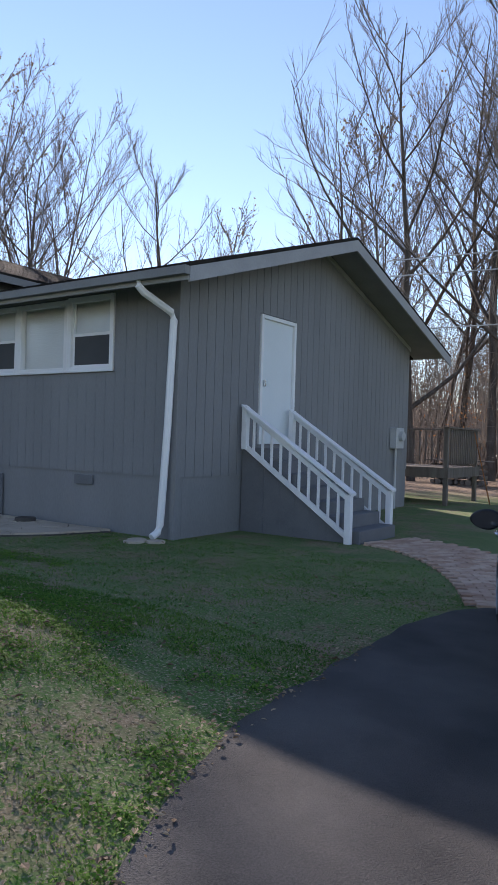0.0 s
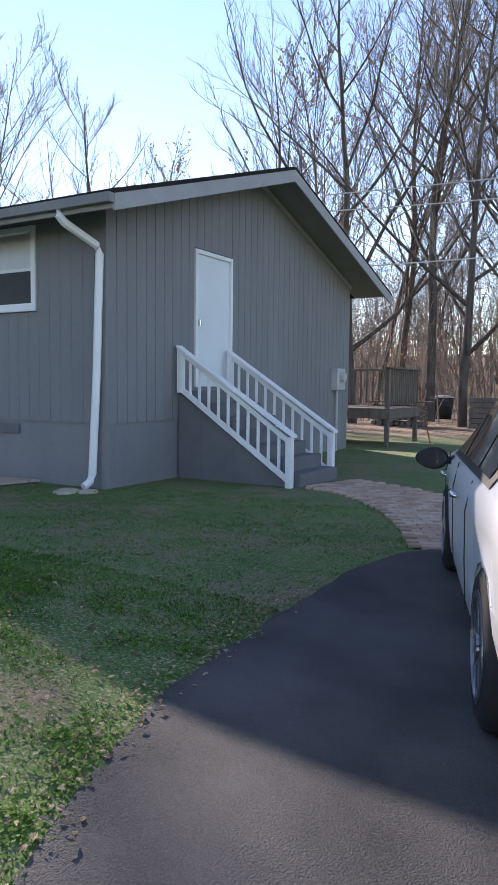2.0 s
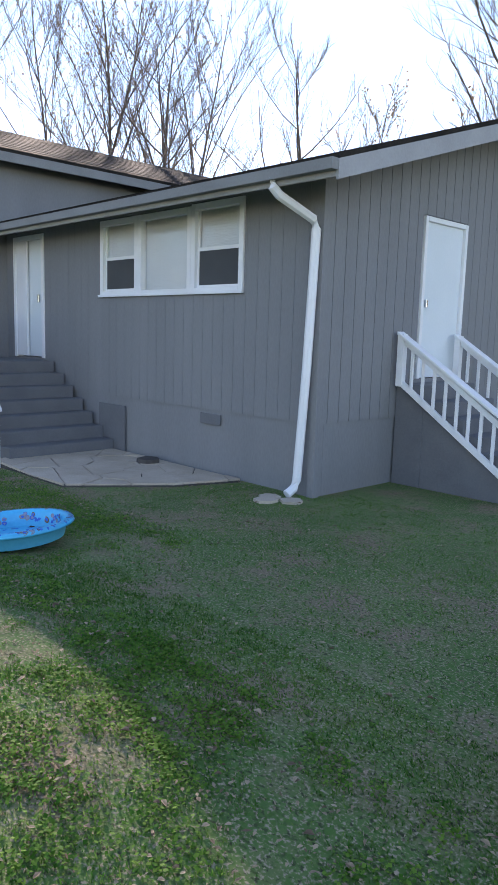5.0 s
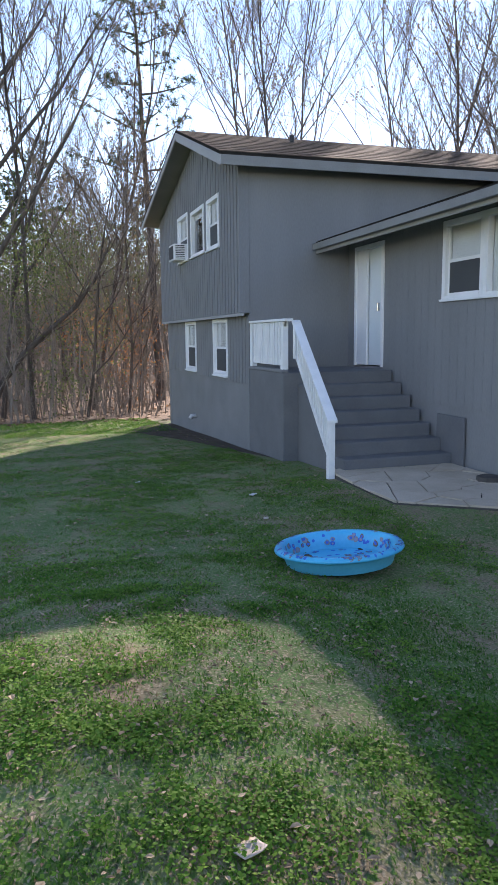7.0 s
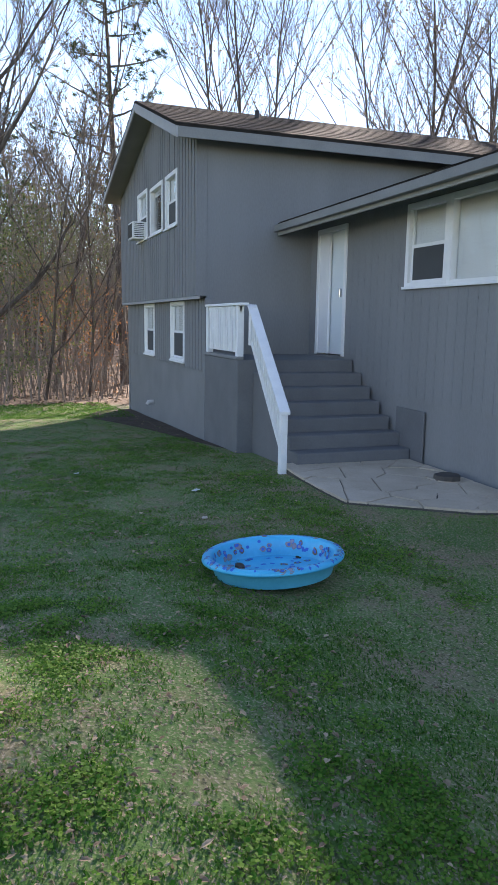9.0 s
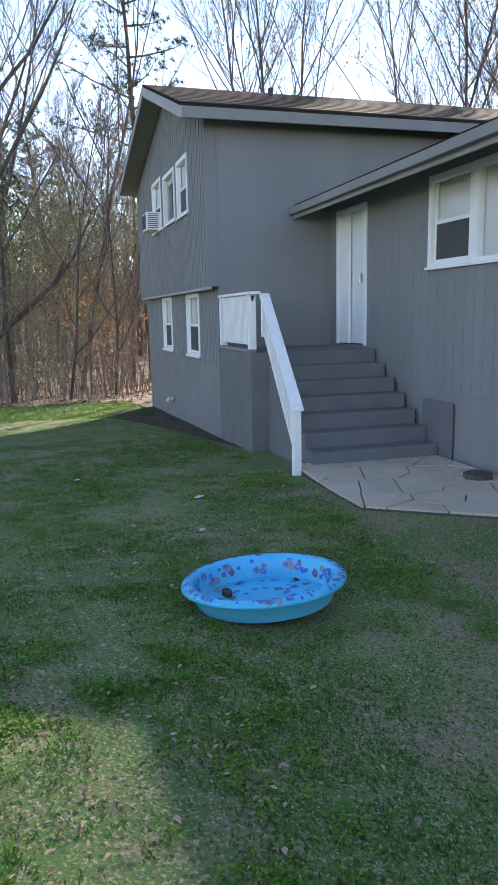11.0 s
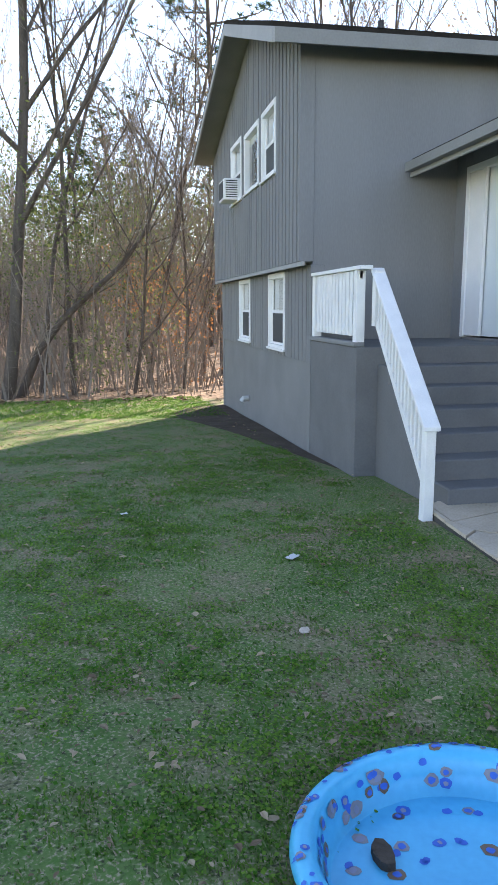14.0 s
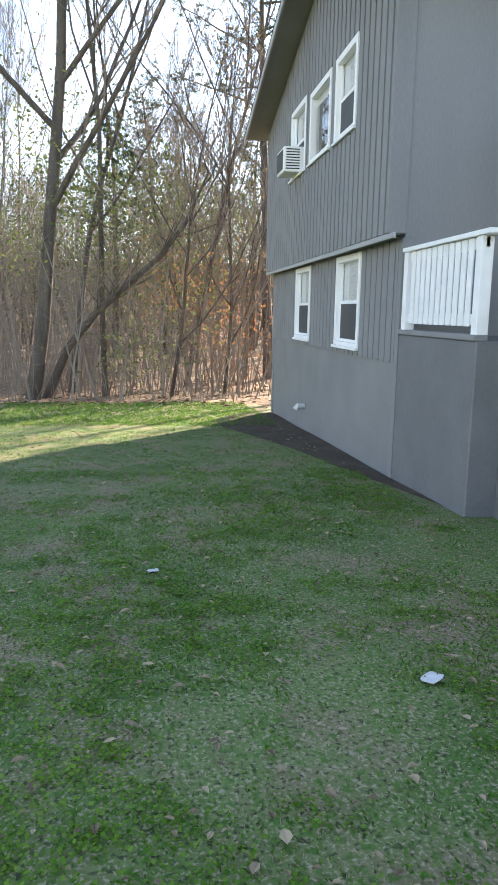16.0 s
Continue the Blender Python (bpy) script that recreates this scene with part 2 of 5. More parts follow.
def pierced(bm, axis, a0, a1, d0, d1, zbot, ztop, holes, cuts=()):
    """A wall with openings (a0, a1, z0, z1) through it; zbot and ztop are functions of a."""
    xs = sorted({a0, a1, *[c for c in cuts if a0 < c < a1], *[min(max(h[i], a0), a1) for h in holes for i in (0, 1)]})
    for u, w in zip(xs, xs[1:]):
        if w - u < 1e-4:
            continue
        mid = (u + w) / 2
        lo0, lo1 = zbot(u), zbot(w)
        for h in sorted((h for h in holes if h[0] < mid < h[1]), key=lambda h: h[2]):
            if h[2] > lo0 + 1e-3:
                prism(bm, axis, u, w, d0, d1, lo0, lo1, h[2], h[2])
            lo0 = lo1 = h[3]
        if ztop(mid) > (lo0 + lo1) / 2 + 0.005:
            prism(bm, axis, u, w, d0, d1, lo0, lo1, ztop(u), ztop(w))
    bmesh.ops.remove_doubles(bm, verts=bm.verts, dist=1e-5)
    bmesh.ops.recalc_face_normals(bm, faces=bm.faces)


def tube(points, radii, sides=6, verts=None, faces=None, cap=True):
    """Adds a bent tube to verts and faces."""
    verts = [] if verts is None else verts
    faces = [] if faces is None else faces
    ring0 = len(verts)
    n = len(points)
    for i, (p, r) in enumerate(zip(points, radii)):
        d = (Vector(points[min(i + 1, n - 1)]) - Vector(points[max(i - 1, 0)])).normalized()
        a = d.orthogonal().normalized() if abs(d.z) > 0.9 else d.cross(Vector((0, 0, 1))).normalized()
        b = d.cross(a)
        for k in range(sides):
            t = 2 * math.pi * k / sides
            verts.append(tuple(Vector(p) + r * (math.cos(t) * a + math.sin(t) * b)))
    for i in range(n - 1):
        for k in range(sides):
            q = ring0 + i * sides
            faces.append((q + k, q + (k + 1) % sides, q + sides + (k + 1) % sides, q + sides + k))
    if cap and sides > 3:
        faces.append(tuple(ring0 + (n - 1) * sides + k for k in range(sides)))
        faces.append(tuple(ring0 + k for k in reversed(range(sides))))
    return verts, faces


def thing(name, label, category, group="", at=(0, 0, 0)):
    e = new(name)
    e.empty_display_size = 0.2
    e.location = at
    return tagged(e, label, category, group)


# ---- ground ----
def ground_z(x, y):
    z = -0.30 + 0.45 * math.exp(-((x + 5.5) ** 2 / (3.2 if x > -5.5 else 6.5) + (y - 1.9) ** 2 / 3.5))
    z += 0.05 * math.exp(-((x + 7.8) ** 2 + (y - 3.93) ** 2) / 2.2)
    west = max(0.0, -11.0 - x)
    z -= 0.046 * west if west < 22 else 0.046 * 22 - 0.02 * (west - 22)
    z += 0.05 * noise.noise(Vector((x * 0.35, y * 0.35, 0))) * min(1.0, max(0.0, (abs(x + 8) - 2) / 8))
    return z


def hill(x, y):
    """Rising wooded slopes beyond the near trees."""
    return 0.15 * min(60.0, max(0.0, -x - 56)) + 0.13 * min(60.0, max(0.0, y - 50))


def land_z(x, y):
    return ground_z(max(x, -60), y) + hill(x, y)


def grid_axis(lo, hi, near0, near1, step):
    a = list(np.arange(near0, near1 + 1e-6, step))
    g, s = near0, step
    while g > lo:
        s *= 1.25
        g -= s
        a.insert(0, max(g, lo))
    g, s = near1, step
    while g < hi:
        s *= 1.25
        g += s
        a.append(min(g, hi))
    return a


gx, gy = grid_axis(-900, 900, -27, 3, 0.4), grid_axis(-900, 900, -5, 12, 0.4)
gv = [(x, y, land_z(x, y)) for y in gy for x in gx]
gf = [(j * len(gx) + i, j * len(gx) + i + 1, (j + 1) * len(gx) + i + 1, (j + 1) * len(gx) + i) for j in range(len(gy) - 1) for i in range(len(gx) - 1)]
tagged(raw("ground", gv, gf, LAWN, smooth=True), "green and straw coloured winter lawn on gently falling ground", "lawn", kind="structure")


def draped(name, outline, mat, lift, label, category, parent=None, step=0.35):
    """A sheet over the ground inside rows of (y, x0, x1)."""
    bm = bmesh.new()
    rows = []
    ys = np.arange(outline[0][0], outline[-1][0] + 1e-6, step)
    oy, o0, o1 = zip(*outline)
    for y in ys:
        x0, x1 = np.interp(y, oy, o0), np.interp(y, oy, o1)
        jag = 0.05 * noise.noise(Vector((0, y * 3.1, 2.0)))
        rows.append([bm.verts.new((x0 + jag + (x1 - x0 - jag) * k / 16, y, ground_z(x0 + (x1 - x0) * k / 16, y) + (lift if 0 < k < 16 else lift - 0.006))) for k in range(17)])
    for r, s in zip(rows, rows[1:]):
        for k in range(16):
            bm.faces.new((r[k], r[k + 1], s[k + 1], s[k]))
    ob = part(name, bm, mat, parent, smooth=True)
    return tagged(ob, label, category, kind="structure")


draped("driveway", [(-14, -2.3, 3.2), (0.5, -2.35, 3.2), (1.3, -2.72, 3.2), (2.1, -3.06, 3.2), (2.9, -3.28, 3.2), (4.2, -3.42, 3.2), (5.3, -3.5, 3.2), (6.1, -3.35, 3.2), (6.6, -3.1, 3.2), (7.2, -2.4, 3.2)],
       ASPHALT, 0.015, "worn dark asphalt driveway beside the lawn", "driveway", step=0.12)
draped("soil_bed", [(4.25, -21.3, -20.6), (4.6, -22.2, -19.2), (5.0, -22.7, -17.4), (5.3, -22.8, -15.6), (5.56, -22.9, -13.9)], SOIL, 0.012, "bare dark soil strip along the wall", "soil", step=0.1)

# ---- house ----
FLOOR = 1.03
RX1, RX0, RY0, RY1 = -7.75, -15.35, 7.50, 15.40      # low wing
RIDGE_Y, RIDGE_Z = 11.3, 4.66
EAVE_Y0, EAVE_Y1, RAKE_X = 6.85, 16.1, -7.04
TX0, TX1, TY0, TYL = -22.85, -15.35, 5.40, 5.55       # tall wing
TRX, TRZ, TE0, TE1, TRAKE = -18.4, 5.84, -23.2, -14.95, 4.95
house = thing("house", "dark grey painted house with white trim and a taller wing", "house", at=(-12, 10, -0.3))
INV = house.matrix_basis.inverted()


def under(ob, parent=None):
    """Keeps world coordinates for a mesh under the house or one of its parts."""
    ob.parent = parent or house
    root = (parent or house)
    m = Matrix.Translation((-12, 10, -0.3)).inverted() if root is house else Matrix.Identity(4)
    ob.matrix_parent_inverse = m
    return ob


def hpart(name, bm, mat, parent=None, label="", smooth=False):
    return under(part(name, bm, mat, None, label, smooth), parent)


def hbox(name, mat, x0, x1, y0, y1, z0, z1, parent=None, bevel=0.004, label=""):
    return under(cuboid(name, mat, None, x0, x1, y0, y1, z0, z1, bevel, label), parent)


def ranch_top(y):
    return RIDGE_Z - 0.12 - 0.316 * abs(y - RIDGE_Y)


def tall_top(x):
    return TRZ - 0.12 - (0.354 if x > TRX else 0.254) * abs(x - TRX)


def foot(v):
    return lambda a: v


WIN_FRONT = [(-12.12, -11.26, 2.10, 3.10), (-11.14, -10.06, 2.10, 3.10), (-9.937, -9.06, 2.10, 3.12)]
DOOR_FRONT = (-14.98, -14.02, FLOOR, 3.06)
WIN_UP = [(-20.45, -19.45, 3.36, 4.32), (-19.05, -17.95, 3.36, 4.24), (-17.6, -16.75, 3.34, 4.24)]
WIN_LOW = [(-20.5, -19.5, 0.82, 1.87), (-17.8, -16.8, 0.82, 1.87)]
DOOR_SIDE = (9.50, 10.44, FLOOR, 3.04)

# backing walls
bm = bmesh.new()
pierced(bm, "x", RX0, RX1 - 0.021, RY0 + 0.02, RY0 + 0.17, foot(-0.6), foot(ranch_top(RY0)), [*WIN_FRONT, DOOR_FRONT])
hpart("wall", bm, SIDING, label="dark grey painted front wall of the low wing")
bm = bmesh.new()
pierced(bm, "y", RY0 + 0.171, RY1, RX1 - 0.02, RX1 - 0.17, foot(-0.6), ranch_top, [DOOR_SIDE], (RIDGE_Y,))
hpart("wall", bm, SIDING, label="dark grey vertical board gable wall")
bm = bmesh.new()
box(bm, TX0, RX1 - 0.17, RY1, RY1 + 0.15, -1.4, 3.3)
hpart("wall", bm, SIDING)
bm = bmesh.new()
pierced(bm, "x", TX0 + 0.02, TX1 - 0.02, TY0 + 0.02, TY0 + 0.17, foot(1.98), tall_top, WIN_UP, (TRX,))
hpart("wall", bm, SIDING, label="dark grey board and batten gable wall of the tall wing")
bm = bmesh.new()
pierced(bm, "x", TX0 + 0.1, TX1 - 0.02, TYL + 0.02, TYL + 0.17, foot(-1.6), foot(1.98), WIN_LOW)
hpart("wall", bm, MASONRY, label="dark grey painted lower wall set back under the overhang")
bm = bmesh.new()
box(bm, TX1 - 0.17, TX1, TY0 + 0.172, RY1 + 0.15, -0.8, tall_top(TX1))
hpart("wall", bm, SIDING, label="plain dark grey side wall of the tall wing")
bm = bmesh.new()
box(bm, TX0, TX0 + 0.15, TYL, RY1 + 0.15, -1.6, tall_top(TX0))
hpart("wall", bm, SIDING)
bm = bmesh.new()
prism(bm, "x", TX0, TRX, RY1 + 0.15, RY1 + 0.3, -1.5, -1.5, tall_top(TX0), tall_top(TRX))
prism(bm, "x", TRX, TX1, RY1 + 0.15, RY1 + 0.3, -1.5, -1.5, tall_top(TRX), tall_top(TX1))
hpart("wall", bm, SIDING)
hbox("floor_slab", ROOMWALL, TX0 + 0.16, RX1 - 0.18, 7.7, RY1, FLOOR - 0.2, FLOOR)
hbox("floor_slab", ROOMWALL, TX0 + 0.16, TX1 - 0.18, TYL + 0.18, RY1, 1.95, 2.05)
hbox("partition", ROOMWALL, TX0 + 0.2, RX1 - 0.2, 10.4, 10.5, -0.4, 3.2)
hbox("overhang_soffit", SOFFIT, TX0 + 0.02, TX1 - 0.18, TY0, TYL + 0.02, 1.955, 1.98, label="thin trim board under the overhanging storey")
hbox("trim_board", FASCIA, TX0 + 0.02, TX1 + 0.16, TY0 - 0.012, TY0 + 0.02, 1.93, 1.985)


# roofs
def slope(name, mat, pts, thick, label=""):
    bm = bmesh.new()
    lo = [bm.verts.new((x, y, z - thick)) for x, y, z in pts]
    hi = [bm.verts.new(p) for p in pts]
    n = len(pts)
    bm.faces.new(hi)
    bm.faces.new(lo[::-1])
    for i in range(n):
        bm.faces.new((lo[i], lo[(i + 1) % n], hi[(i + 1) % n], hi[i]))
    bmesh.ops.recalc_face_normals(bm, faces=bm.faces)
    return hpart(name, bm, mat, label=label)


def rz(y):
    return RIDGE_Z - 0.316 * abs(y - RIDGE_Y)


def tz(x):
    return TRZ - (0.354 if x > TRX else 0.254) * abs(x - TRX)


RX_IN = TX1 - 0.05
roof = slope("roof", SHINGLE, [(RX_IN, EAVE_Y0, rz(EAVE_Y0)), (RAKE_X, EAVE_Y0, rz(EAVE_Y0)), (RAKE_X, RIDGE_Y, RIDGE_Z), (RX_IN, RIDGE_Y, RIDGE_Z)], 0.05, "dark shingle roof of the low wing")
slope("roof", SHINGLE, [(RX_IN, RIDGE_Y, RIDGE_Z), (RAKE_X, RIDGE_Y, RIDGE_Z), (RAKE_X, EAVE_Y1, rz(EAVE_Y1)), (RX_IN, EAVE_Y1, rz(EAVE_Y1))], 0.05)
slope("roof", SHINGLE, [(TE1, TRAKE, tz(TE1)), (TE1, 16.1, tz(TE1)), (TRX, 16.1, TRZ), (TRX, TRAKE, TRZ)], 0.05, "dark shingle roof of the tall wing")
slope("roof", SHINGLE, [(TRX, TRAKE, TRZ), (TRX, 16.1, TRZ), (TE0, 16.1, tz(TE0)), (TE0, TRAKE, tz(TE0))], 0.05)
# shingle courses
for k in range(15):
    y = EAVE_Y0 + 0.02 + k * 0.29
    slope("shingle_course", SHINGLE, [(RX_IN, y, rz(y) + 0.010), (RAKE_X, y, rz(y) + 0.010), (RAKE_X, y + 0.28, rz(y + 0.28) + 0.004), (RX_IN, y + 0.28, rz(y + 0.28) + 0.004)], 0.004)
for k in range(12):
    x = TE1 - 0.02 - k * 0.29
    slope("shingle_course", SHINGLE, [(x, TRAKE, tz(x) + 0.010), (x, 16.1, tz(x) + 0.010), (x - 0.28, 16.1, tz(x - 0.28) + 0.004), (x - 0.28, TRAKE, tz(x - 0.28) + 0.004)], 0.004)


def bar(name, mat, p, q, w, h, label=""):
    """A board from p to q, w thick sideways and h deep below the line."""
    p, q = Vector(p), Vector(q)
    d = q - p
    s = Vector((d.y, -d.x, 0)).normalized() * (w / 2)
    bm = bmesh.new()
    v = [bm.verts.new(c) for e in (p, q) for c in (e - s, e + s, e + s - Vector((0, 0, h)), e - s - Vector((0, 0, h)))]
    for f in ((0, 1, 2, 3), (7, 6, 5, 4), (0, 4, 5, 1), (1, 5, 6, 2), (2, 6, 7, 3), (3, 7, 4, 0)):
        bm.faces.new([v[i] for i in f])
    bmesh.ops.recalc_face_normals(bm, faces=bm.faces)
    return hpart(name, bm, mat, label=label)


# fascias and soffits
G = 0.05
bar("fascia", FASCIA, (RAKE_X - 0.012, EAVE_Y0, rz(EAVE_Y0) - G), (RAKE_X - 0.012, RIDGE_Y, RIDGE_Z - G), 0.03, 0.19, "pale grey rake board")
bar("fascia", FASCIA, (RAKE_X - 0.012, RIDGE_Y, RIDGE_Z - G), (RAKE_X - 0.012, EAVE_Y1, rz(EAVE_Y1) - G), 0.03, 0.19)
bar("fascia", FASCIA, (RX_IN, EAVE_Y0 + 0.012, rz(EAVE_Y0) - G), (RAKE_X - 0.03, EAVE_Y0 + 0.012, rz(EAVE_Y0) - G), 0.03, 0.16)
bar("fascia", FASCIA, (TRX, TRAKE + 0.012, TRZ - G), (TE1, TRAKE + 0.012, tz(TE1) - G), 0.03, 0.17, "pale grey rake board")
bar("fascia", FASCIA, (TRX, TRAKE + 0.012, TRZ - G), (TE0, TRAKE + 0.012, tz(TE0) - G), 0.03, 0.12)
bar("fascia", SOFFIT, (TE1 - 0.012, TRAKE + 0.03, tz(TE1) - G), (TE1 - 0.012, 16.1, tz(TE1) - G), 0.03, 0.16)
bar("frieze", SOFFIT, (TX1 + 0.022, TY0 + 0.02, tall_top(TX1) - 0.01), (TX1 + 0.022, 16.0, tall_top(TX1) - 0.01), 0.04, 0.10)


def lowered(p, dz):
    return (p[0], p[1], p[2] - dz)


for pts in ([(RX1 - 0.16, RIDGE_Y, RIDGE_Z), (RAKE_X - 0.03, RIDGE_Y, RIDGE_Z), (RAKE_X - 0.03, EAVE_Y0 + 0.03, rz(EAVE_Y0 + 0.03)), (RX1 - 0.16, EAVE_Y0 + 0.03, rz(EAVE_Y0 + 0.03))],
            [(RX1 - 0.16, RIDGE_Y, RIDGE_Z), (RAKE_X - 0.03, RIDGE_Y, RIDGE_Z), (RAKE_X - 0.03, EAVE_Y1 - 0.03, rz(EAVE_Y1 - 0.03)), (RX1 - 0.16, EAVE_Y1 - 0.03, rz(EAVE_Y1 - 0.03))],
            [(RX_IN, RY0 + 0.2, rz(RY0 + 0.2)), (RX1 - 0.17, RY0 + 0.2, rz(RY0 + 0.2)), (RX1 - 0.17, EAVE_Y0 + 0.03, rz(EAVE_Y0 + 0.03)), (RX_IN, EAVE_Y0 + 0.03, rz(EAVE_Y0 + 0.03))],
            [(TRX, TRAKE + 0.03, TRZ), (TRX, TY0 + 0.16, TRZ), (TE0 + 0.02, TY0 + 0.16, tz(TE0)), (TE0 + 0.02, TRAKE + 0.03, tz(TE0))],
            [(TRX, TRAKE + 0.03, TRZ), (TRX, TY0 + 0.16, TRZ), (TE1 - 0.03, TY0 + 0.16, tz(TE1 - 0.03)), (TE1 - 0.03, TRAKE + 0.03, tz(TE1 - 0.03))]):
    slope("soffit", SOFFIT, [lowered(p, 0.055) for p in pts], 0.012, "pale grey soffit boards")
bar("frieze", FASCIA, (RX1 + 0.015, RIDGE_Y, ranch_top(RIDGE_Y) + 0.03), (RX1 + 0.015, RY1, ranch_top(RY1) + 0.03), 0.03, 0.09)

# gutter and downspout
bm = bmesh.new()
gz = rz(EAVE_Y0) - 0.05
for y0, y1, z0, z1 in ((EAVE_Y0 - 0.10, EAVE_Y0 - 0.094, gz - 0.10, gz), (EAVE_Y0 - 0.10, EAVE_Y0 - 0.006, gz - 0.106, gz - 0.10), (EAVE_Y0 - 0.012, EAVE_Y0 - 0.006, gz - 0.10, gz)):
    box(bm, RX_IN + 0.1, RAKE_X, y0, y1, z0, z1)
box(bm, RAKE_X - 0.006, RAKE_X, EAVE_Y0 - 0.094, EAVE_Y0 - 0.012, gz - 0.10, gz)
hpart("gutter", bm, SOFFIT, label="pale aluminium eave gutter")
DX = -7.86
v, f = tube([(DX, EAVE_Y0 - 0.05, gz - 0.08), (DX, EAVE_Y0 - 0.045, gz - 0.17), (DX + 0.02, EAVE_Y0 + 0.03, gz - 0.24), (DX + 0.06, RY0 - 0.12, gz - 0.42),
             (DX + 0.07, RY0 - 0.075, gz - 0.52), (DX + 0.02, RY0 - 0.085, 1.2), (DX - 0.05, RY0 - 0.10, -0.10), (DX - 0.06, RY0 - 0.14, -0.20), (DX - 0.07, RY0 - 0.24, -0.255)], [0.052] * 9, 8)
under(tagged(raw("downspout", v, f, WHITE, smooth=False), "white square downspout with an elbow at its foot"))


# siding boards
def boards(axis, a0, a1, d0, d1, zbot, ztop, holes, pitch, gap, cuts=()):
    a = a0
    while a < a1 - 0.02:
        e = min(a + pitch - gap, a1)
        bm = bmesh.new()
        pierced(bm, axis, a, e, d0, d1, zbot, ztop, [(h[0] - 0.07, h[1] + 0.07, h[2] - 0.07, h[3] + 0.07) for h in holes], cuts)
        if bm.verts:
            hpart("siding_board", bm, SIDING)
        else:
            bm.free()
        a += pitch


boards("x", TX0, TX1 - 0.075, TY0 - 0.014, TY0 + 0.019, foot(1.99), tall_top, WIN_UP, 0.20, 0.05, (TRX,))
boards("x", TX0 + 0.12, TX1 - 0.105, TYL - 0.006, TYL + 0.019, foot(0.70), foot(1.95), WIN_LOW, 0.20, 0.03)
boards("y", RY0 + 0.005, RY1, RX1 - 0.019, RX1, foot(0.55), ranch_top, [DOOR_SIDE], 0.20, 0.009, (RIDGE_Y,))
boards("x", RX0, RX1 - 0.08, RY0, RY0 + 0.019, foot(0.55), foot(ranch_top(RY0) - 0.01), [*WIN_FRONT, DOOR_FRONT], 0.20, 0.004)

for x0, x1, y0, y1, z0, z1 in ((RX1 - 0.09, RX1 + 0.012, RY0 - 0.012, RY0 + 0.09, -0.6, ranch_top(RY0) - 0.01), (TX1 - 0.07, TX1 + 0.012, TY0 - 0.018, TY0 + 0.175, 1.99, tall_top(TX1) - 0.1), (TX1 - 0.1, TX1 + 0.004, TYL - 0.004, TYL + 0.175, -0.7, 1.95)):
    hbox("corner_board", SIDING, x0, x1, y0, y1, z0, z1)


def window(x0, x1, z0, z1, y, blind, fixed=False):
    """A white double-hung window in a wall facing -y."""
    bm = bmesh.new()
    t = 0.06
    for a in ((x0 - t, x0 + 0.02, z0 - t, z1 + t), (x1 - 0.02, x1 + t, z0 - t, z1 + t), (x0 + 0.02, x1 - 0.02, z1 - 0.02, z1 + t), (x0 + 0.02, x1 - 0.02, z0 - t, z0 + 0.02)):
        box(bm, a[0], a[1], y - 0.022, y + 0.11, a[2], a[3], 0.004)
    w = hpart("window", bm, WHITE, label="white framed window with a pale blind" if blind > 0.5 else "white framed double-hung window")
    hbox("sill", WHITE, x0 - 0.08, x1 + 0.08, y - 0.05, y - 0.022, z0 - 0.065, z0 - 0.03, w)
    mid = (z0 + z1) / 2
    if not fixed:
        bm = bmesh.new()
        box(bm, x0 + 0.02, x1 - 0.02, y + 0.03, y + 0.06, mid - 0.022, mid + 0.022)
        for a in ((x0 + 0.02, x0 + 0.055), (x1 - 0.055, x1 - 0.02)):
            box(bm, a[0], a[1], y + 0.032, y + 0.058, z0 + 0.02, z1 - 0.02)
        box(bm, x0 + 0.055, x1 - 0.055, y + 0.032, y + 0.058, z0 + 0.02, z0 + 0.055)
        hpart("sash", bm, WHITE, w)
        hbox("insect_screen", SCREEN, x0 + 0.055, x1 - 0.055, y + 0.036, y + 0.04, z0 + 0.055, mid - 0.022, w, 0)
    glass = raw("pane", [(x0 + 0.02, y + 0.064, z0 + 0.02), (x1 - 0.02, y + 0.064, z0 + 0.02), (x1 - 0.02, y + 0.064, z1 - 0.02), (x0 + 0.02, y + 0.064, z1 - 0.02)], [(0, 1, 2, 3)], PANE)
    under(glass, w).visible_shadow = False
    if blind:
        bm = bmesh.new()
        z = z1 - 0.02
        while z > z1 - (z1 - z0) * blind + 0.02:
            box(bm, x0 + 0.03, x1 - 0.03, y + 0.072, y + 0.080, z - 0.0365, z)
            z -= 0.038
        hpart("blind", bm, BLIND, w)
    return w


PANE = bpy.data.materials.new("clear_glass")
PANE.use_nodes = True
pn = PANE.node_tree.nodes
pg, ptr, pmix, pfr = pn.new("ShaderNodeBsdfGlossy"), pn.new("ShaderNodeBsdfTransparent"), pn.new("ShaderNodeMixShader"), pn.new("ShaderNodeFresnel")
pg.inputs["Roughness"].default_value = 0.02
pfr.inputs["IOR"].default_value = 1.6
ptr.inputs["Color"].default_value = (0.95, 0.97, 0.97, 1)
for a, b in ((pfr.outputs[0], pmix.inputs[0]), (ptr.outputs[0], pmix.inputs[1]), (pg.outputs[0], pmix.inputs[2]), (pmix.outputs[0], pn["Material Output"].inputs[0])):
    PANE.node_tree.links.new(a, b)

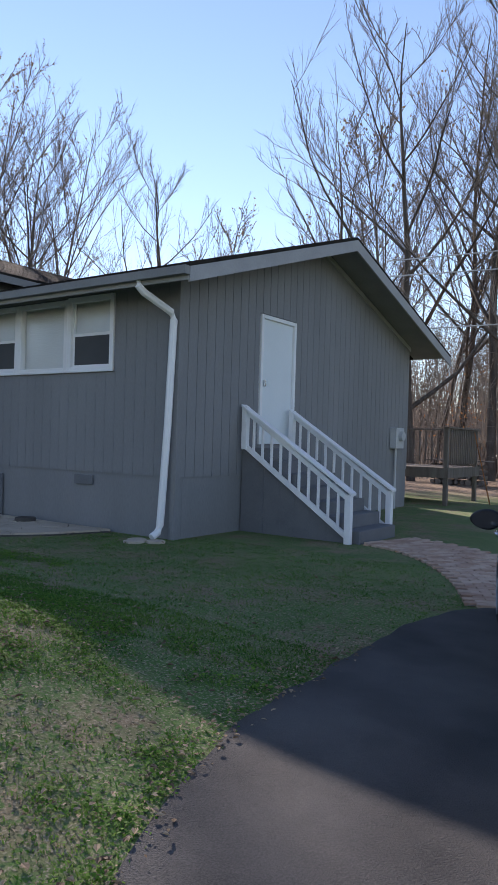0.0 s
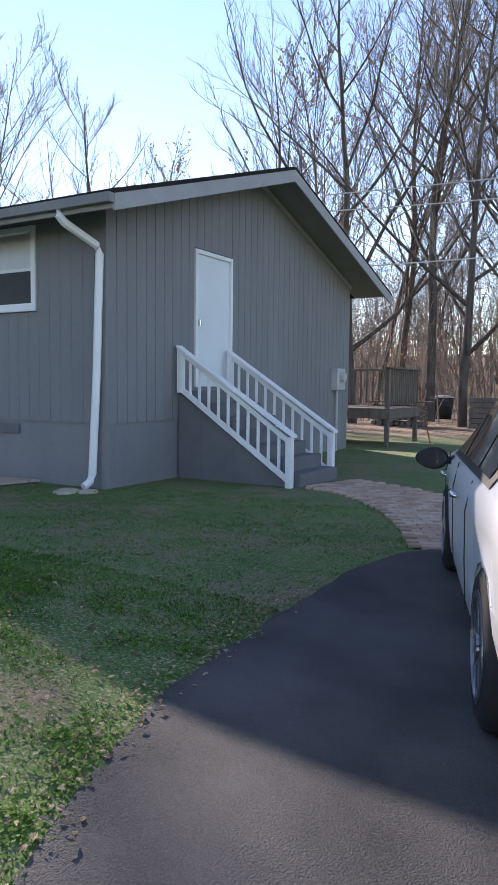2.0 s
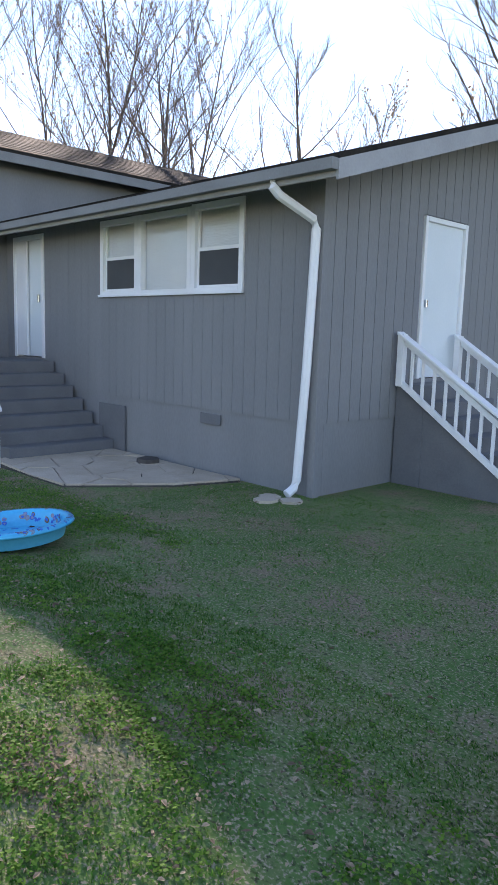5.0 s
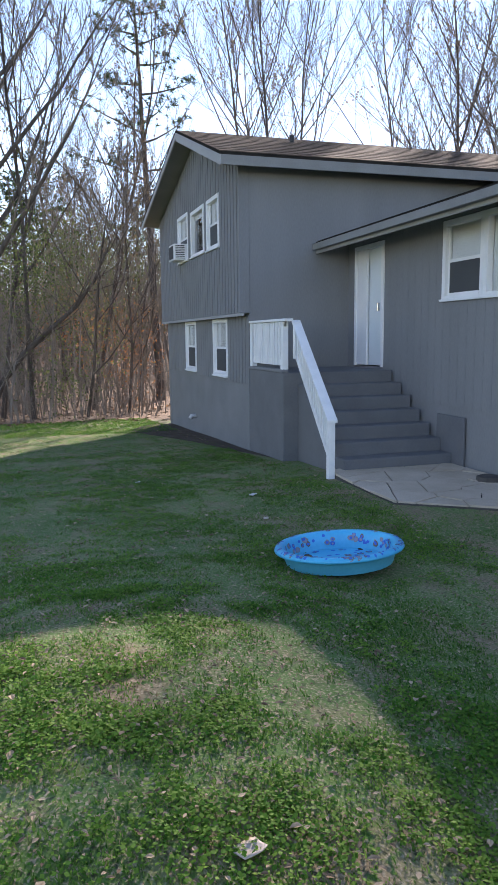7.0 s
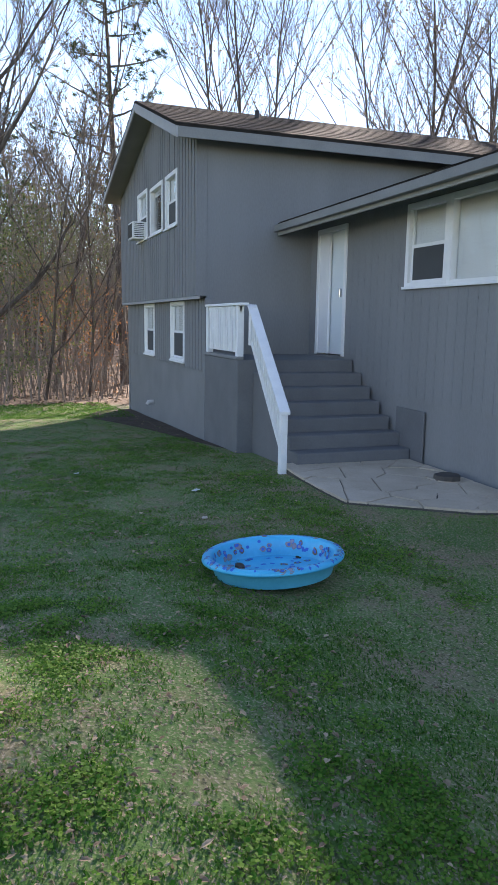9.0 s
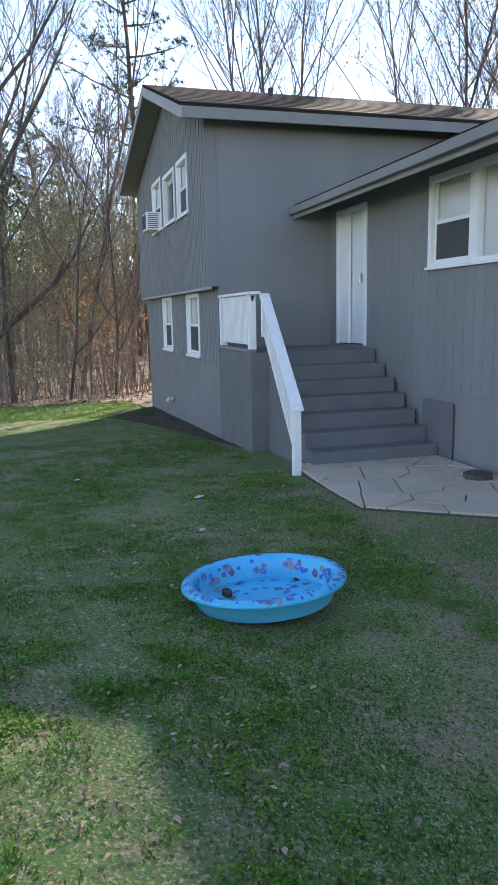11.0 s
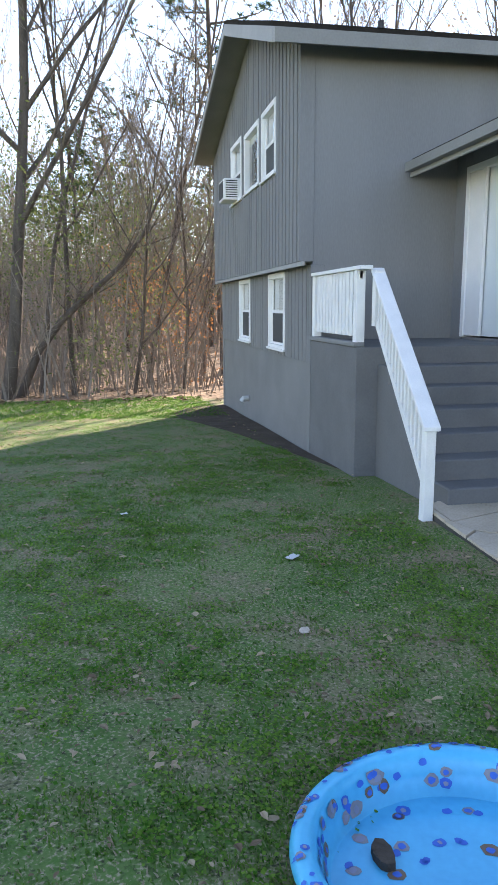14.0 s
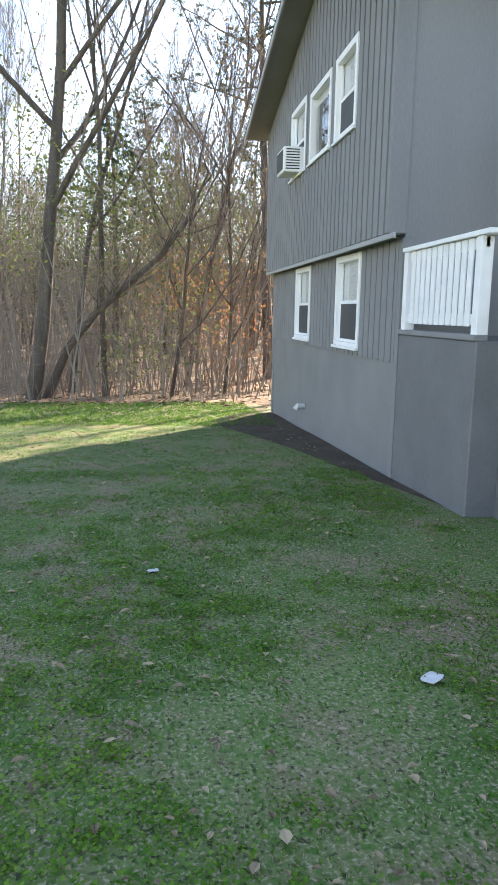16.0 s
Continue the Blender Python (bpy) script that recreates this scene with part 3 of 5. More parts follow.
for (a, b, c, d), bl, fx in zip(WIN_FRONT, (0.5, 1.0, 0.5), (False, True, False)):
    window(a, b, c, d, RY0, bl, fx)
for (a, b, c, d), bl, fx in zip(WIN_UP, (0.55, 0.15, 0.5), (False, True, False)):
    window(a, b, c, d, TY0, bl, fx)
for a, b, c, d in WIN_LOW:
    window(a, b, c, d, TYL, 0.55)

# front door, with a half-open storm door beside a pale panel
x0, x1, z0, z1 = DOOR_FRONT
bm = bmesh.new()
for a in ((x0 - 0.07, x0 + 0.01, z0, z1 + 0.07), (x1 - 0.01, x1 + 0.07, z0, z1 + 0.07), (x0 + 0.01, x1 - 0.01, z1 - 0.01, z1 + 0.07)):
    box(bm, a[0], a[1], RY0 - 0.025, RY0 + 0.12, a[2], a[3], 0.004)
d1 = hpart("door", bm, WHITE, label="white framed front door with a pale storm door")
hbox("door_leaf", DOOR, x0 + 0.01, x1 - 0.01, RY0 + 0.05, RY0 + 0.09, z0 + 0.02, z1 - 0.01, d1)
hbox("storm_door_stile", WHITE, x0 + 0.01, x0 + 0.34, RY0 - 0.005, RY0 + 0.03, z0 + 0.02, z1 - 0.01, d1)
hbox("storm_door_edge", WHITE, x0 + 0.35, x0 + 0.40, RY0 - 0.015, RY0 + 0.03, z0 + 0.02, z1 - 0.01, d1)
hbox("handle", CHROME, x1 - 0.10, x1 - 0.07, RY0 - 0.05, RY0 - 0.005, 1.98, 2.12, d1)
# side door
y0, y1, z0, z1 = DOOR_SIDE
bm = bmesh.new()
for a in ((y0 - 0.05, y0 + 0.01, z0, z1 + 0.05), (y1 - 0.01, y1 + 0.05, z0, z1 + 0.05), (y0 + 0.01, y1 - 0.01, z1 - 0.01, z1 + 0.05)):
    box(bm, RX1 - 0.12, RX1 + 0.025, a[0], a[1], a[2], a[3], 0.004)
d2 = hpart("door", bm, WHITE, label="white framed plain side door")
hbox("door_leaf", DOOR, RX1 - 0.06, RX1 - 0.02, y0 + 0.01, y1 - 0.01, z0 + 0.01, z1 - 0.01, d2)
hbox("handle", CHROME, RX1 - 0.02, RX1 + 0.04, y0 + 0.05, y0 + 0.08, z0 + 0.92, z0 + 1.02, d2)
# crawl-space hatch and low vent in the front wall
hbox("hatch", STEP, -12.2, -11.5, RY0 - 0.03, RY0 - 0.002, -0.33, 0.42, label="dark grey crawl-space hatch")
hbox("vent", STEP, -9.75, -9.35, RY0 - 0.02, RY0 - 0.002, 0.36, 0.50, label="grey foundation vent")

# ---- front steps ----
LX = -13.57                                            # landing's free end
steps = thing("front_steps", "dark grey painted masonry steps with a landing", "steps", at=(0, 0, 0))
cuboid("landing", STEP, steps, TX1 + 0.02, LX, TYL, RY0 - 0.035, -0.7, FLOOR - 0.03, 0.01)
cuboid("landing_curb", MASONRY, steps, TX1 + 0.02, LX - 0.01, TYL - 0.02, TYL + 0.1, FLOOR - 0.028, FLOOR + 0.02, 0.006)
N = 7
rise = (FLOOR - 0.03 + 0.30) / N
for k in range(N - 1):
    xs = LX + 0.002 + 0.295 * k
    cuboid("step", STEP, steps, xs, xs + 0.32, TYL + 0.25 - 0.004 * k, RY0 - 0.035, -0.7, FLOOR - 0.03 - rise * (k + 1), 0.012)


def railing(name, label, p, q, top, foot_post, group="", flat=None, pitch=0.125):
    """A sloping white stair railing from its upper post p to its lower post q, (x, y, rail height)."""
    r = thing(name, label, "railing", group)
    p, q = Vector(p), Vector(q)
    d = q - p
    along = Vector((d.x, d.y, 0)).normalized()
    side = Vector((-along.y, along.x, 0))

    def plank(n, a, b, w, h):
        bm = bmesh.new()
        v = [bm.verts.new(c) for e in (a, b) for c in (e - side * w, e + side * w, e + side * w - Vector((0, 0, h)), e - side * w - Vector((0, 0, h)))]
        for f in ((0, 1, 2, 3), (7, 6, 5, 4), (0, 4, 5, 1), (1, 5, 6, 2), (2, 6, 7, 3), (3, 7, 4, 0)):
            bm.faces.new([v[i] for i in f])
        bmesh.ops.recalc_face_normals(bm, faces=bm.faces)
        bmesh.ops.bevel(bm, geom=list(bm.edges), offset=0.005, segments=1, affect="EDGES")
        return part(n, bm, RAIL_WHITE, r)

    def upright(n, c, z0, z1, w):
        bm = bmesh.new()
        box(bm, c.x - w, c.x + w, c.y - w, c.y + w, z0, z1, 0.005)
        return part(n, bm, RAIL_WHITE, r)

    up = Vector((0, 0, 1))
    plank("handrail", p - along * 0.04, q + along * 0.08, 0.07, 0.04)
    plank("sub_rail", p - up * 0.05, q - up * 0.05, 0.022, 0.085)
    plank("bottom_rail", p - up * top, q - up * top, 0.022, 0.09)
    upright("post", p, p.z - top - 0.10, p.z - 0.03, 0.045)
    upright("post", q, foot_post, q.z - 0.03, 0.045)
    n = max(2, int(d.to_2d().length / pitch))
    for k in range(1, n):
        c = p + d * (k / n)
        upright("baluster", c, c.z - top - 0.02, c.z - 0.06, 0.018)
    return r, plank, upright


front_rail, plank, upright = railing("stair_railing", "white painted wooden railing of the front steps and landing", (LX + 0.10, 5.74, 1.82), (-11.64, 5.52, 0.47), 0.50, -0.36, pitch=0.115)
lp, lq = Vector((TX1 + 0.06, TYL + 0.05, 1.84)), Vector((LX - 0.02, TYL + 0.05, 1.84))
side = Vector((0, 1, 0))


def level_rail(root, name, x0, x1, y, z0, z1, w):
    cuboid(name, RAIL_WHITE, root, x0, x1, y - w, y + w, z0, z1, 0.005)


level_rail(front_rail, "handrail", lp.x, lq.x + 0.16, lp.y, 1.80, 1.84, 0.07)
level_rail(front_rail, "sub_rail", lp.x, lq.x, lp.y, 1.71, 1.795, 0.02)
level_rail(front_rail, "bottom_rail", lp.x + 0.1, lq.x - 0.1, lp.y, 1.12, 1.21, 0.02)
for x in (lp.x + 0.05, lq.x - 0.05):
    level_rail(front_rail, "post", x - 0.05, x + 0.05, lp.y, FLOOR + 0.01, 1.80, 0.05)
n = 12
for k in range(1, n):
    x = lp.x + 0.1 + (lq.x - lp.x - 0.2) * k / n
    cuboid("baluster", RAIL_WHITE, front_rail, x - 0.046, x + 0.046, lp.y - 0.035, lp.y - 0.021, 1.11, 1.795, 0.003)

# ---- side steps ----
side_steps = thing("side_steps", "dark grey painted steps up to the side door", "steps", at=(0, 0, 0))
SY0, SY1 = 8.97, 10.31
cuboid("landing", STEP, side_steps, RX1 + 0.004, RX1 + 0.42, SY0 + 0.06, SY1 - 0.06, -0.6, FLOOR - 0.05, 0.01)
for k in range(6):
    xs = RX1 + 0.422 + 0.262 * k
    cuboid("step", STEP, side_steps, xs, xs + 0.29, SY0 + 0.06 + 0.003 * k, SY1 - 0.06 - 0.003 * k, -0.6, FLOOR - 0.05 - 0.183 * (k + 1), 0.01)
for y in (SY0, SY1):
    railing("stair_railing", "chipped white painted wooden railing of the side steps", (RX1 + 0.10, y, 1.63), (-5.87, y, 0.41), 0.58, -0.42, "railings of the side steps", pitch=0.15)

# ---- things at the house ----
ac = thing("air_conditioner", "white window air conditioner in the upper window", "air conditioner")
cuboid("casing", WHITE, ac, -20.2, -19.62, TY0 - 0.30, TY0 + 0.05, 3.33, 3.70, 0.015)
for k in range(8):
    cuboid("louvre", DARKMETAL, ac, -19.619, -19.612, TY0 - 0.26, TY0 - 0.05, 3.37 + 0.04 * k, 3.385 + 0.04 * k, 0)
cuboid("grille", DARKMETAL, ac, -20.15, -19.67, TY0 - 0.306, TY0 - 0.301, 3.37, 3.66, 0)
meter = thing("electric_meter", "grey metal electric meter box on the gable wall", "meter")
cuboid("box", GREYBOX, meter, RX1 + 0.002, RX1 + 0.16, 14.45, 14.85, 1.0, 1.45, 0.01)
v, f = tube([(RX1 + 0.16, 14.65, 1.27), (RX1 + 0.24, 14.65, 1.27)], [0.11, 0.10], 14)
raw("dial", v, f, GREYBOX, meter)
v, f = tube([(RX1 + 0.06, 14.65, 1.0), (RX1 + 0.06, 14.65, -0.4)], [0.025, 0.025], 8)
raw("conduit", v, f, GREYBOX, meter)
tap = thing("vent_pipe", "small grey pipe stub on the lower wall", "pipe")
v, f = tube([(-19.7, TYL + 0.01, -0.30), (-19.7, TYL - 0.10, -0.30), (-19.7, TYL - 0.14, -0.36)], [0.05] * 3, 8)
raw("pipe", v, f, GREYBOX, tap)
stack = thing("roof_vent", "dark vent pipe on the roof", "vent")
v, f = tube([(-17.5, 7.2, tz(-17.5) - 0.05), (-17.5, 7.2, tz(-17.5) + 0.14)], [0.05, 0.05], 10)
raw("pipe", v, f, DARKMETAL, stack)

# ---- pad and stones at the foot of the steps ----
PAD = [(-11.35, 5.55), (-10.6, 5.52), (-9.9, 5.53), (-9.15, 6.6), (-8.9, 7.44), (-12.0, 7.44), (-11.9, 5.6)]
bm = bmesh.new()
fl = [bm.verts.new((x, y, -0.275)) for x, y in PAD]
lo = [bm.verts.new((x, y, -0.40)) for x, y in PAD]
bm.faces.new(fl)
for i in range(len(PAD)):
    bm.faces.new((lo[i], lo[(i + 1) % len(PAD)], fl[(i + 1) % len(PAD)], fl[i]))
bmesh.ops.recalc_face_normals(bm, faces=bm.faces)
pad = tagged(part("pad_bed", bm, CRACK), "cracked pale stone slab pad before the front steps", "paving", kind="structure")
rng = random.Random(5)


def slab(cx, cy, r, z0, z1, mat, name, parent, sides=6, squash=1.0):
    a0 = rng.random() * 6
    ring = [(cx + r * (0.85 + 0.3 * rng.random()) * math.cos(a0 + 6.283 * k / sides), cy + squash * r * (0.85 + 0.3 * rng.random()) * math.sin(a0 + 6.283 * k / sides)) for k in range(sides)]
    vs = [(x, y, z0) for x, y in ring] + [(cx + (x - cx) * 0.97, cy + (y - cy) * 0.97, z1 + 0.004 * rng.random()) for x, y in ring]
    fs = [tuple(range(sides, 2 * sides))] + [(k, (k + 1) % sides, sides + (k + 1) % sides, sides + k) for k in range(sides)]
    return raw(name, vs, fs, mat, parent)


def clip(poly, n, c):
    """Part of a convex polygon where n . p <= c."""
    out = []
    for a, b in zip(poly, poly[1:] + poly[:1]):
        da, db = a[0] * n[0] + a[1] * n[1] - c, b[0] * n[0] + b[1] * n[1] - c
        if da <= 0:
            out.append(a)
        if da * db < 0:
            t = da / (da - db)
            out.append((a[0] + t * (b[0] - a[0]), a[1] + t * (b[1] - a[1])))
    return out


seeds = [(-12.2 + 0.55 * i + rng.uniform(-0.2, 0.2), 5.4 + 0.5 * j + rng.uniform(-0.2, 0.2)) for i in range(8) for j in range(6)]
for s in seeds:
    cell = list(PAD)
    for o in seeds:
        if o != s and cell:
            n = (o[0] - s[0], o[1] - s[1])
            ln = math.hypot(*n)
            cell = clip(cell, n, (o[0] ** 2 + o[1] ** 2 - s[0] ** 2 - s[1] ** 2) / 2 - 0.008 * ln)
    if len(cell) >= 3:
        k = len(cell)
        z = -0.255 + rng.uniform(-0.006, 0.006)
        raw("stone_slab", [(x, y, -0.28) for x, y in cell] + [(x, y, z) for x, y in cell], [tuple(range(k, 2 * k))] + [(i, (i + 1) % k, k + (i + 1) % k, k + i) for i in range(k)], CONCRETE, pad)
for cx, cy in ((-8.05, 7.1), (-7.75, 7.15), (-7.95, 6.95)):
    tagged(slab(cx, cy, 0.13, -0.4, -0.27, CONCRETE, "stone", None), "flat pale stone under the downspout", "stone", "stones under the downspout")
tagged(slab(-10.5, 7.2, 0.16, -0.26, -0.20, CRACK, "drain_cover", None, 10), "dark round cover lying on the pad", "cover")

# ---- paddling pool ----
POOL_Z = ground_z(-7.8, 3.93) + 0.035
pool = thing("paddling_pool", "blue plastic paddling pool with a printed rim", "pool", at=(-7.84, 3.92, POOL_Z))
SEG = 64


def lathe(profile, lobes=0.0):
    vs, fs = [], []
    for r, z in profile:
        for k in range(SEG):
            a = 2 * math.pi * k / SEG
            q = r * (1 + lobes * math.sin(a * 12))
            vs.append((q * math.cos(a), q * math.sin(a), z))
    for i in range(len(profile) - 1):
        for k in range(SEG):
            fs.append((i * SEG + k, i * SEG + (k + 1) % SEG, (i + 1) * SEG + (k + 1) % SEG, (i + 1) * SEG + k))
    return vs, fs


PH, PR = 0.165, 0.525
RIM = [(PR - 0.004, PH - 0.04), (PR, PH - 0.032), (PR - 0.006, PH - 0.012), (0.505, PH + 0.002), (0.485, PH + 0.006), (0.465, PH + 0.003), (0.452, PH - 0.006)]
v, f = lathe([(0.41, 0.0), (0.43, 0.0), (0.455, 0.09), (0.462, 0.10), (0.475, 0.118), (0.485, PH - 0.045), *RIM, (0.44, 0.125), (0.43, 0.09), (0.412, 0.012), (0.40, 0.010)])
slope_x = (ground_z(-7.34, 3.92) - ground_z(-8.34, 3.92))
tilt = Vector((0, 0, 1)).rotation_difference(Vector((-slope_x - 0.03, -0.04, 1)).normalized())
pool.rotation_mode = "QUATERNION"
pool.rotation_quaternion = tilt
pool.scale = (0.95, 0.95, 0.86)
inner = raw("shell", v, f, POOLBLUE, pool, True)
v, f = lathe([(0.4315, 0.002), (0.4565, 0.09), (0.4635, 0.10), (0.4765, 0.118), (0.4865, PH - 0.046)], 0.0015)
raw("outer_wall", v, f, POOLSIDE, pool, True)
v, f = lathe([(0.001, 0.010), (0.2, 0.011), (0.405, 0.011)])
raw("pool_floor", v, f, POOLBLUE, pool, True)


def motif(a, s, band, lift, mat, name="printed_motif"):
    """A flat printed blot on the rim, the inner wall or the floor of the pool."""
    pts = []
    long = rng.uniform(0.75, 1.3)
    for i in range(9):
        t = 6.283 * i / 9
        da, u = s * long * math.cos(t) * (0.8 + 0.4 * rng.random()), s * math.sin(t) * (0.8 + 0.4 * rng.random())
        if band == "rim":
            r = max(0.456, min(0.5235, motif_h + u))
            z = float(np.interp(r, [q[0] for q in RIM[:0:-1]], [q[1] for q in RIM[:0:-1]])) + 0.003 + lift
            aa = a + da / 0.5
        elif band == "wall":
            h = min(0.148, max(0.03, motif_h + u))
            r, z = 0.412 + (h - 0.012) * 0.25 - 0.004 - lift, h
            aa = a + da / 0.46
        else:
            r, z = motif_h + u, 0.0125 + lift
            aa = a + da / max(motif_h, 0.05)
        pts.append((r * math.cos(aa), r * math.sin(aa), z))
    return raw(name, pts, [tuple(reversed(range(9))) if band == "wall" else tuple(range(9))], mat, pool)


for k in range(290):
    band = ("rim", "wall", "wall", "rim", "floor")[k % 5]
    a = rng.random() * 6.283
    motif_h = {"wall": rng.uniform(0.05, 0.135), "rim": rng.uniform(0.475, 0.514), "floor": rng.uniform(0.12, 0.36)}[band]
    big = k % 10 < 5
    size = rng.uniform(0.013, 0.022) if band == "rim" else rng.uniform(0.018, 0.030)
    if not big:
        motif(a, size * 0.55, band, 0.0, SPOTS[3])
        continue
    motif(a, size, band, 0.0, SPOTS[(4, 3, 0, 5, 3, 2, 4, 1)[(k // 5) % 8]])
    motif(a, size * 0.5, band, 0.0012, SPOTS[(5, 0, 3, 4)[(k // 5) % 4]])
wet = slab(-7.98, 3.72, 0.055, POOL_Z - 0.005, POOL_Z + 0.018, SOIL, "leaf_clump", None, 9, 0.6)
tagged(wet, "wet brown leaf clump lying in the pool", "leaves")
tagged(slab(-8.05, 4.2, 0.035, POOL_Z - 0.012, POOL_Z + 0.006, SOIL, "leaf_clump", None, 9, 0.5), "small brown leaf clump in the pool", "leaves")

# ---- car ----
CAR_AT, CAR_TURN = (-1.72, 4.84, -0.287), 18.3
car = thing("car", "white sedan car parked on the driveway", "car")
car.matrix_basis = pose(*CAR_AT, 0, 0, CAR_TURN) @ Matrix.Scale(0.945, 4)
# stations along the car (y, forward): half width at sill, at shoulder, at roof; heights of sill, shoulder, roof
ST = [(-2.40, 0.60, 0.66, 0.50, 0.42, 0.90, 0.98), (-2.32, 0.74, 0.80, 0.55, 0.30, 0.96, 1.03), (-2.05, 0.83, 0.87, 0.60, 0.25, 0.98, 1.07), (-1.70, 0.86, 0.90, 0.60, 0.24, 0.98, 1.13), (-1.30, 0.87, 0.91, 0.60, 0.22, 0.97, 1.29),
      (-0.80, 0.88, 0.91, 0.60, 0.21, 0.96, 1.42), (-0.20, 0.88, 0.91, 0.61, 0.20, 0.95, 1.455), (0.30, 0.88, 0.91, 0.60, 0.20, 0.94, 1.43), (0.75, 0.88, 0.91, 0.60, 0.20, 0.94, 1.28), (1.20, 0.87, 0.90, 0.66, 0.21, 0.93, 1.02),
      (1.60, 0.86, 0.88, 0.66, 0.23, 0.88, 0.94), (2.00, 0.80, 0.83, 0.6, 0.25, 0.80, 0.86), (2.25, 0.66, 0.70, 0.5, 0.30, 0.68, 0.76), (2.36, 0.45, 0.5, 0.4, 0.38, 0.58, 0.64)]


def car_section(s):
    y, a, b, c, z0, z1, z2 = s
    lip = z0 + 0.35 * (z1 - z0)
    return [(a * 0.93, z0), (a, z0 + 0.07), (b * 0.985, lip), (b * 0.975, lip + 0.07), (b, z1 - 0.14), (b * 0.985, z1 - 0.03), (b * 0.95, z1), (c + (b - c) * 0.28, z1 + (z2 - z1) * 0.72), (c * 0.98, z2 - 0.025 * (z2 - z1 > 0.2)), (c * 0.6, z2 + 0.012), (0.0, z2 + 0.022)]


secs = []
for s0, s1 in zip(ST, ST[1:]):
    for k in range(4):
        t = k / 4
        secs.append(tuple(p + (q - p) * t for p, q in zip(s0, s1)))
secs.append(ST[-1])
WHEELS = (-1.34, 1.36)
v, f = [], []
rows = []
for s in secs:
    y = s[0]
    prof = car_section(s)
    arch = 0.0
    for w in WHEELS:
        if abs(y - w) < 0.37:
            arch = max(arch, 0.31 + math.sqrt(max(0.0, 0.37 ** 2 - (y - w) ** 2)))
    row = []
    for sx in (1, -1):
        for x, z in (prof if sx == 1 else prof[:-1][::-1]):
            zz = max(z, arch - 0.29 + 0.0) if arch and z < arch else z
            row.append((sx * x, y, max(z, arch) if arch and z < arch else z))
    rows.append(row)
m = len(rows[0])
for r in rows:
    v.extend(r)
for i in range(len(rows) - 1):
    for k in range(m - 1):
        f.append((i * m + k, (i + 1) * m + k, (i + 1) * m + k + 1, i * m + k + 1))
    f.append((i * m + m - 1, (i + 1) * m + m - 1, (i + 1) * m, i * m))
f.append(tuple(range(m)))
f.append(tuple(reversed(range((len(rows) - 1) * m, len(rows) * m))))
body = raw("body", v, f, CARPAINT, car, True)
me = body.data
me.materials.append(BLACKTRIM)


def side_point(y, t, off=0.004, sx=-1):
    """A point on the cabin's side glass plane, t from the shoulder (0) to the roof rail (1)."""
    ys = [s[0] for s in ST]
    q = [float(np.interp(y, ys, [s[i] for s in ST])) for i in range(7)]
    pr = car_section(q)
    (xa, za), (xb, zb), (xc, zc) = pr[6], pr[7], pr[8]
    if t < 0.72:
        x, z = xa + (xb - xa) * t / 0.72, za + (zb - za) * t / 0.72
    else:
        x, z = xb + (xc - xb) * (t - 0.72) / 0.28, zb + (zc - zb) * (t - 0.72) / 0.28
    return (sx * (x + off), y, z + off * 0.5)


def side_glass(name, y0, y1, t0, t1a, t1b, mat, off, sx):
    n, mm = 10, 5
    vs = [side_point(y0 + (y1 - y0) * i / n, t0 + (t1a + (t1b - t1a) * i / n - t0) * j / mm, off, sx) for i in range(n + 1) for j in range(mm + 1)]
    fs = [(i * (mm + 1) + j, (i + 1) * (mm + 1) + j, (i + 1) * (mm + 1) + j + 1, i * (mm + 1) + j + 1) for i in range(n) for j in range(mm)]
    return raw(name, vs, fs, mat, car, True)


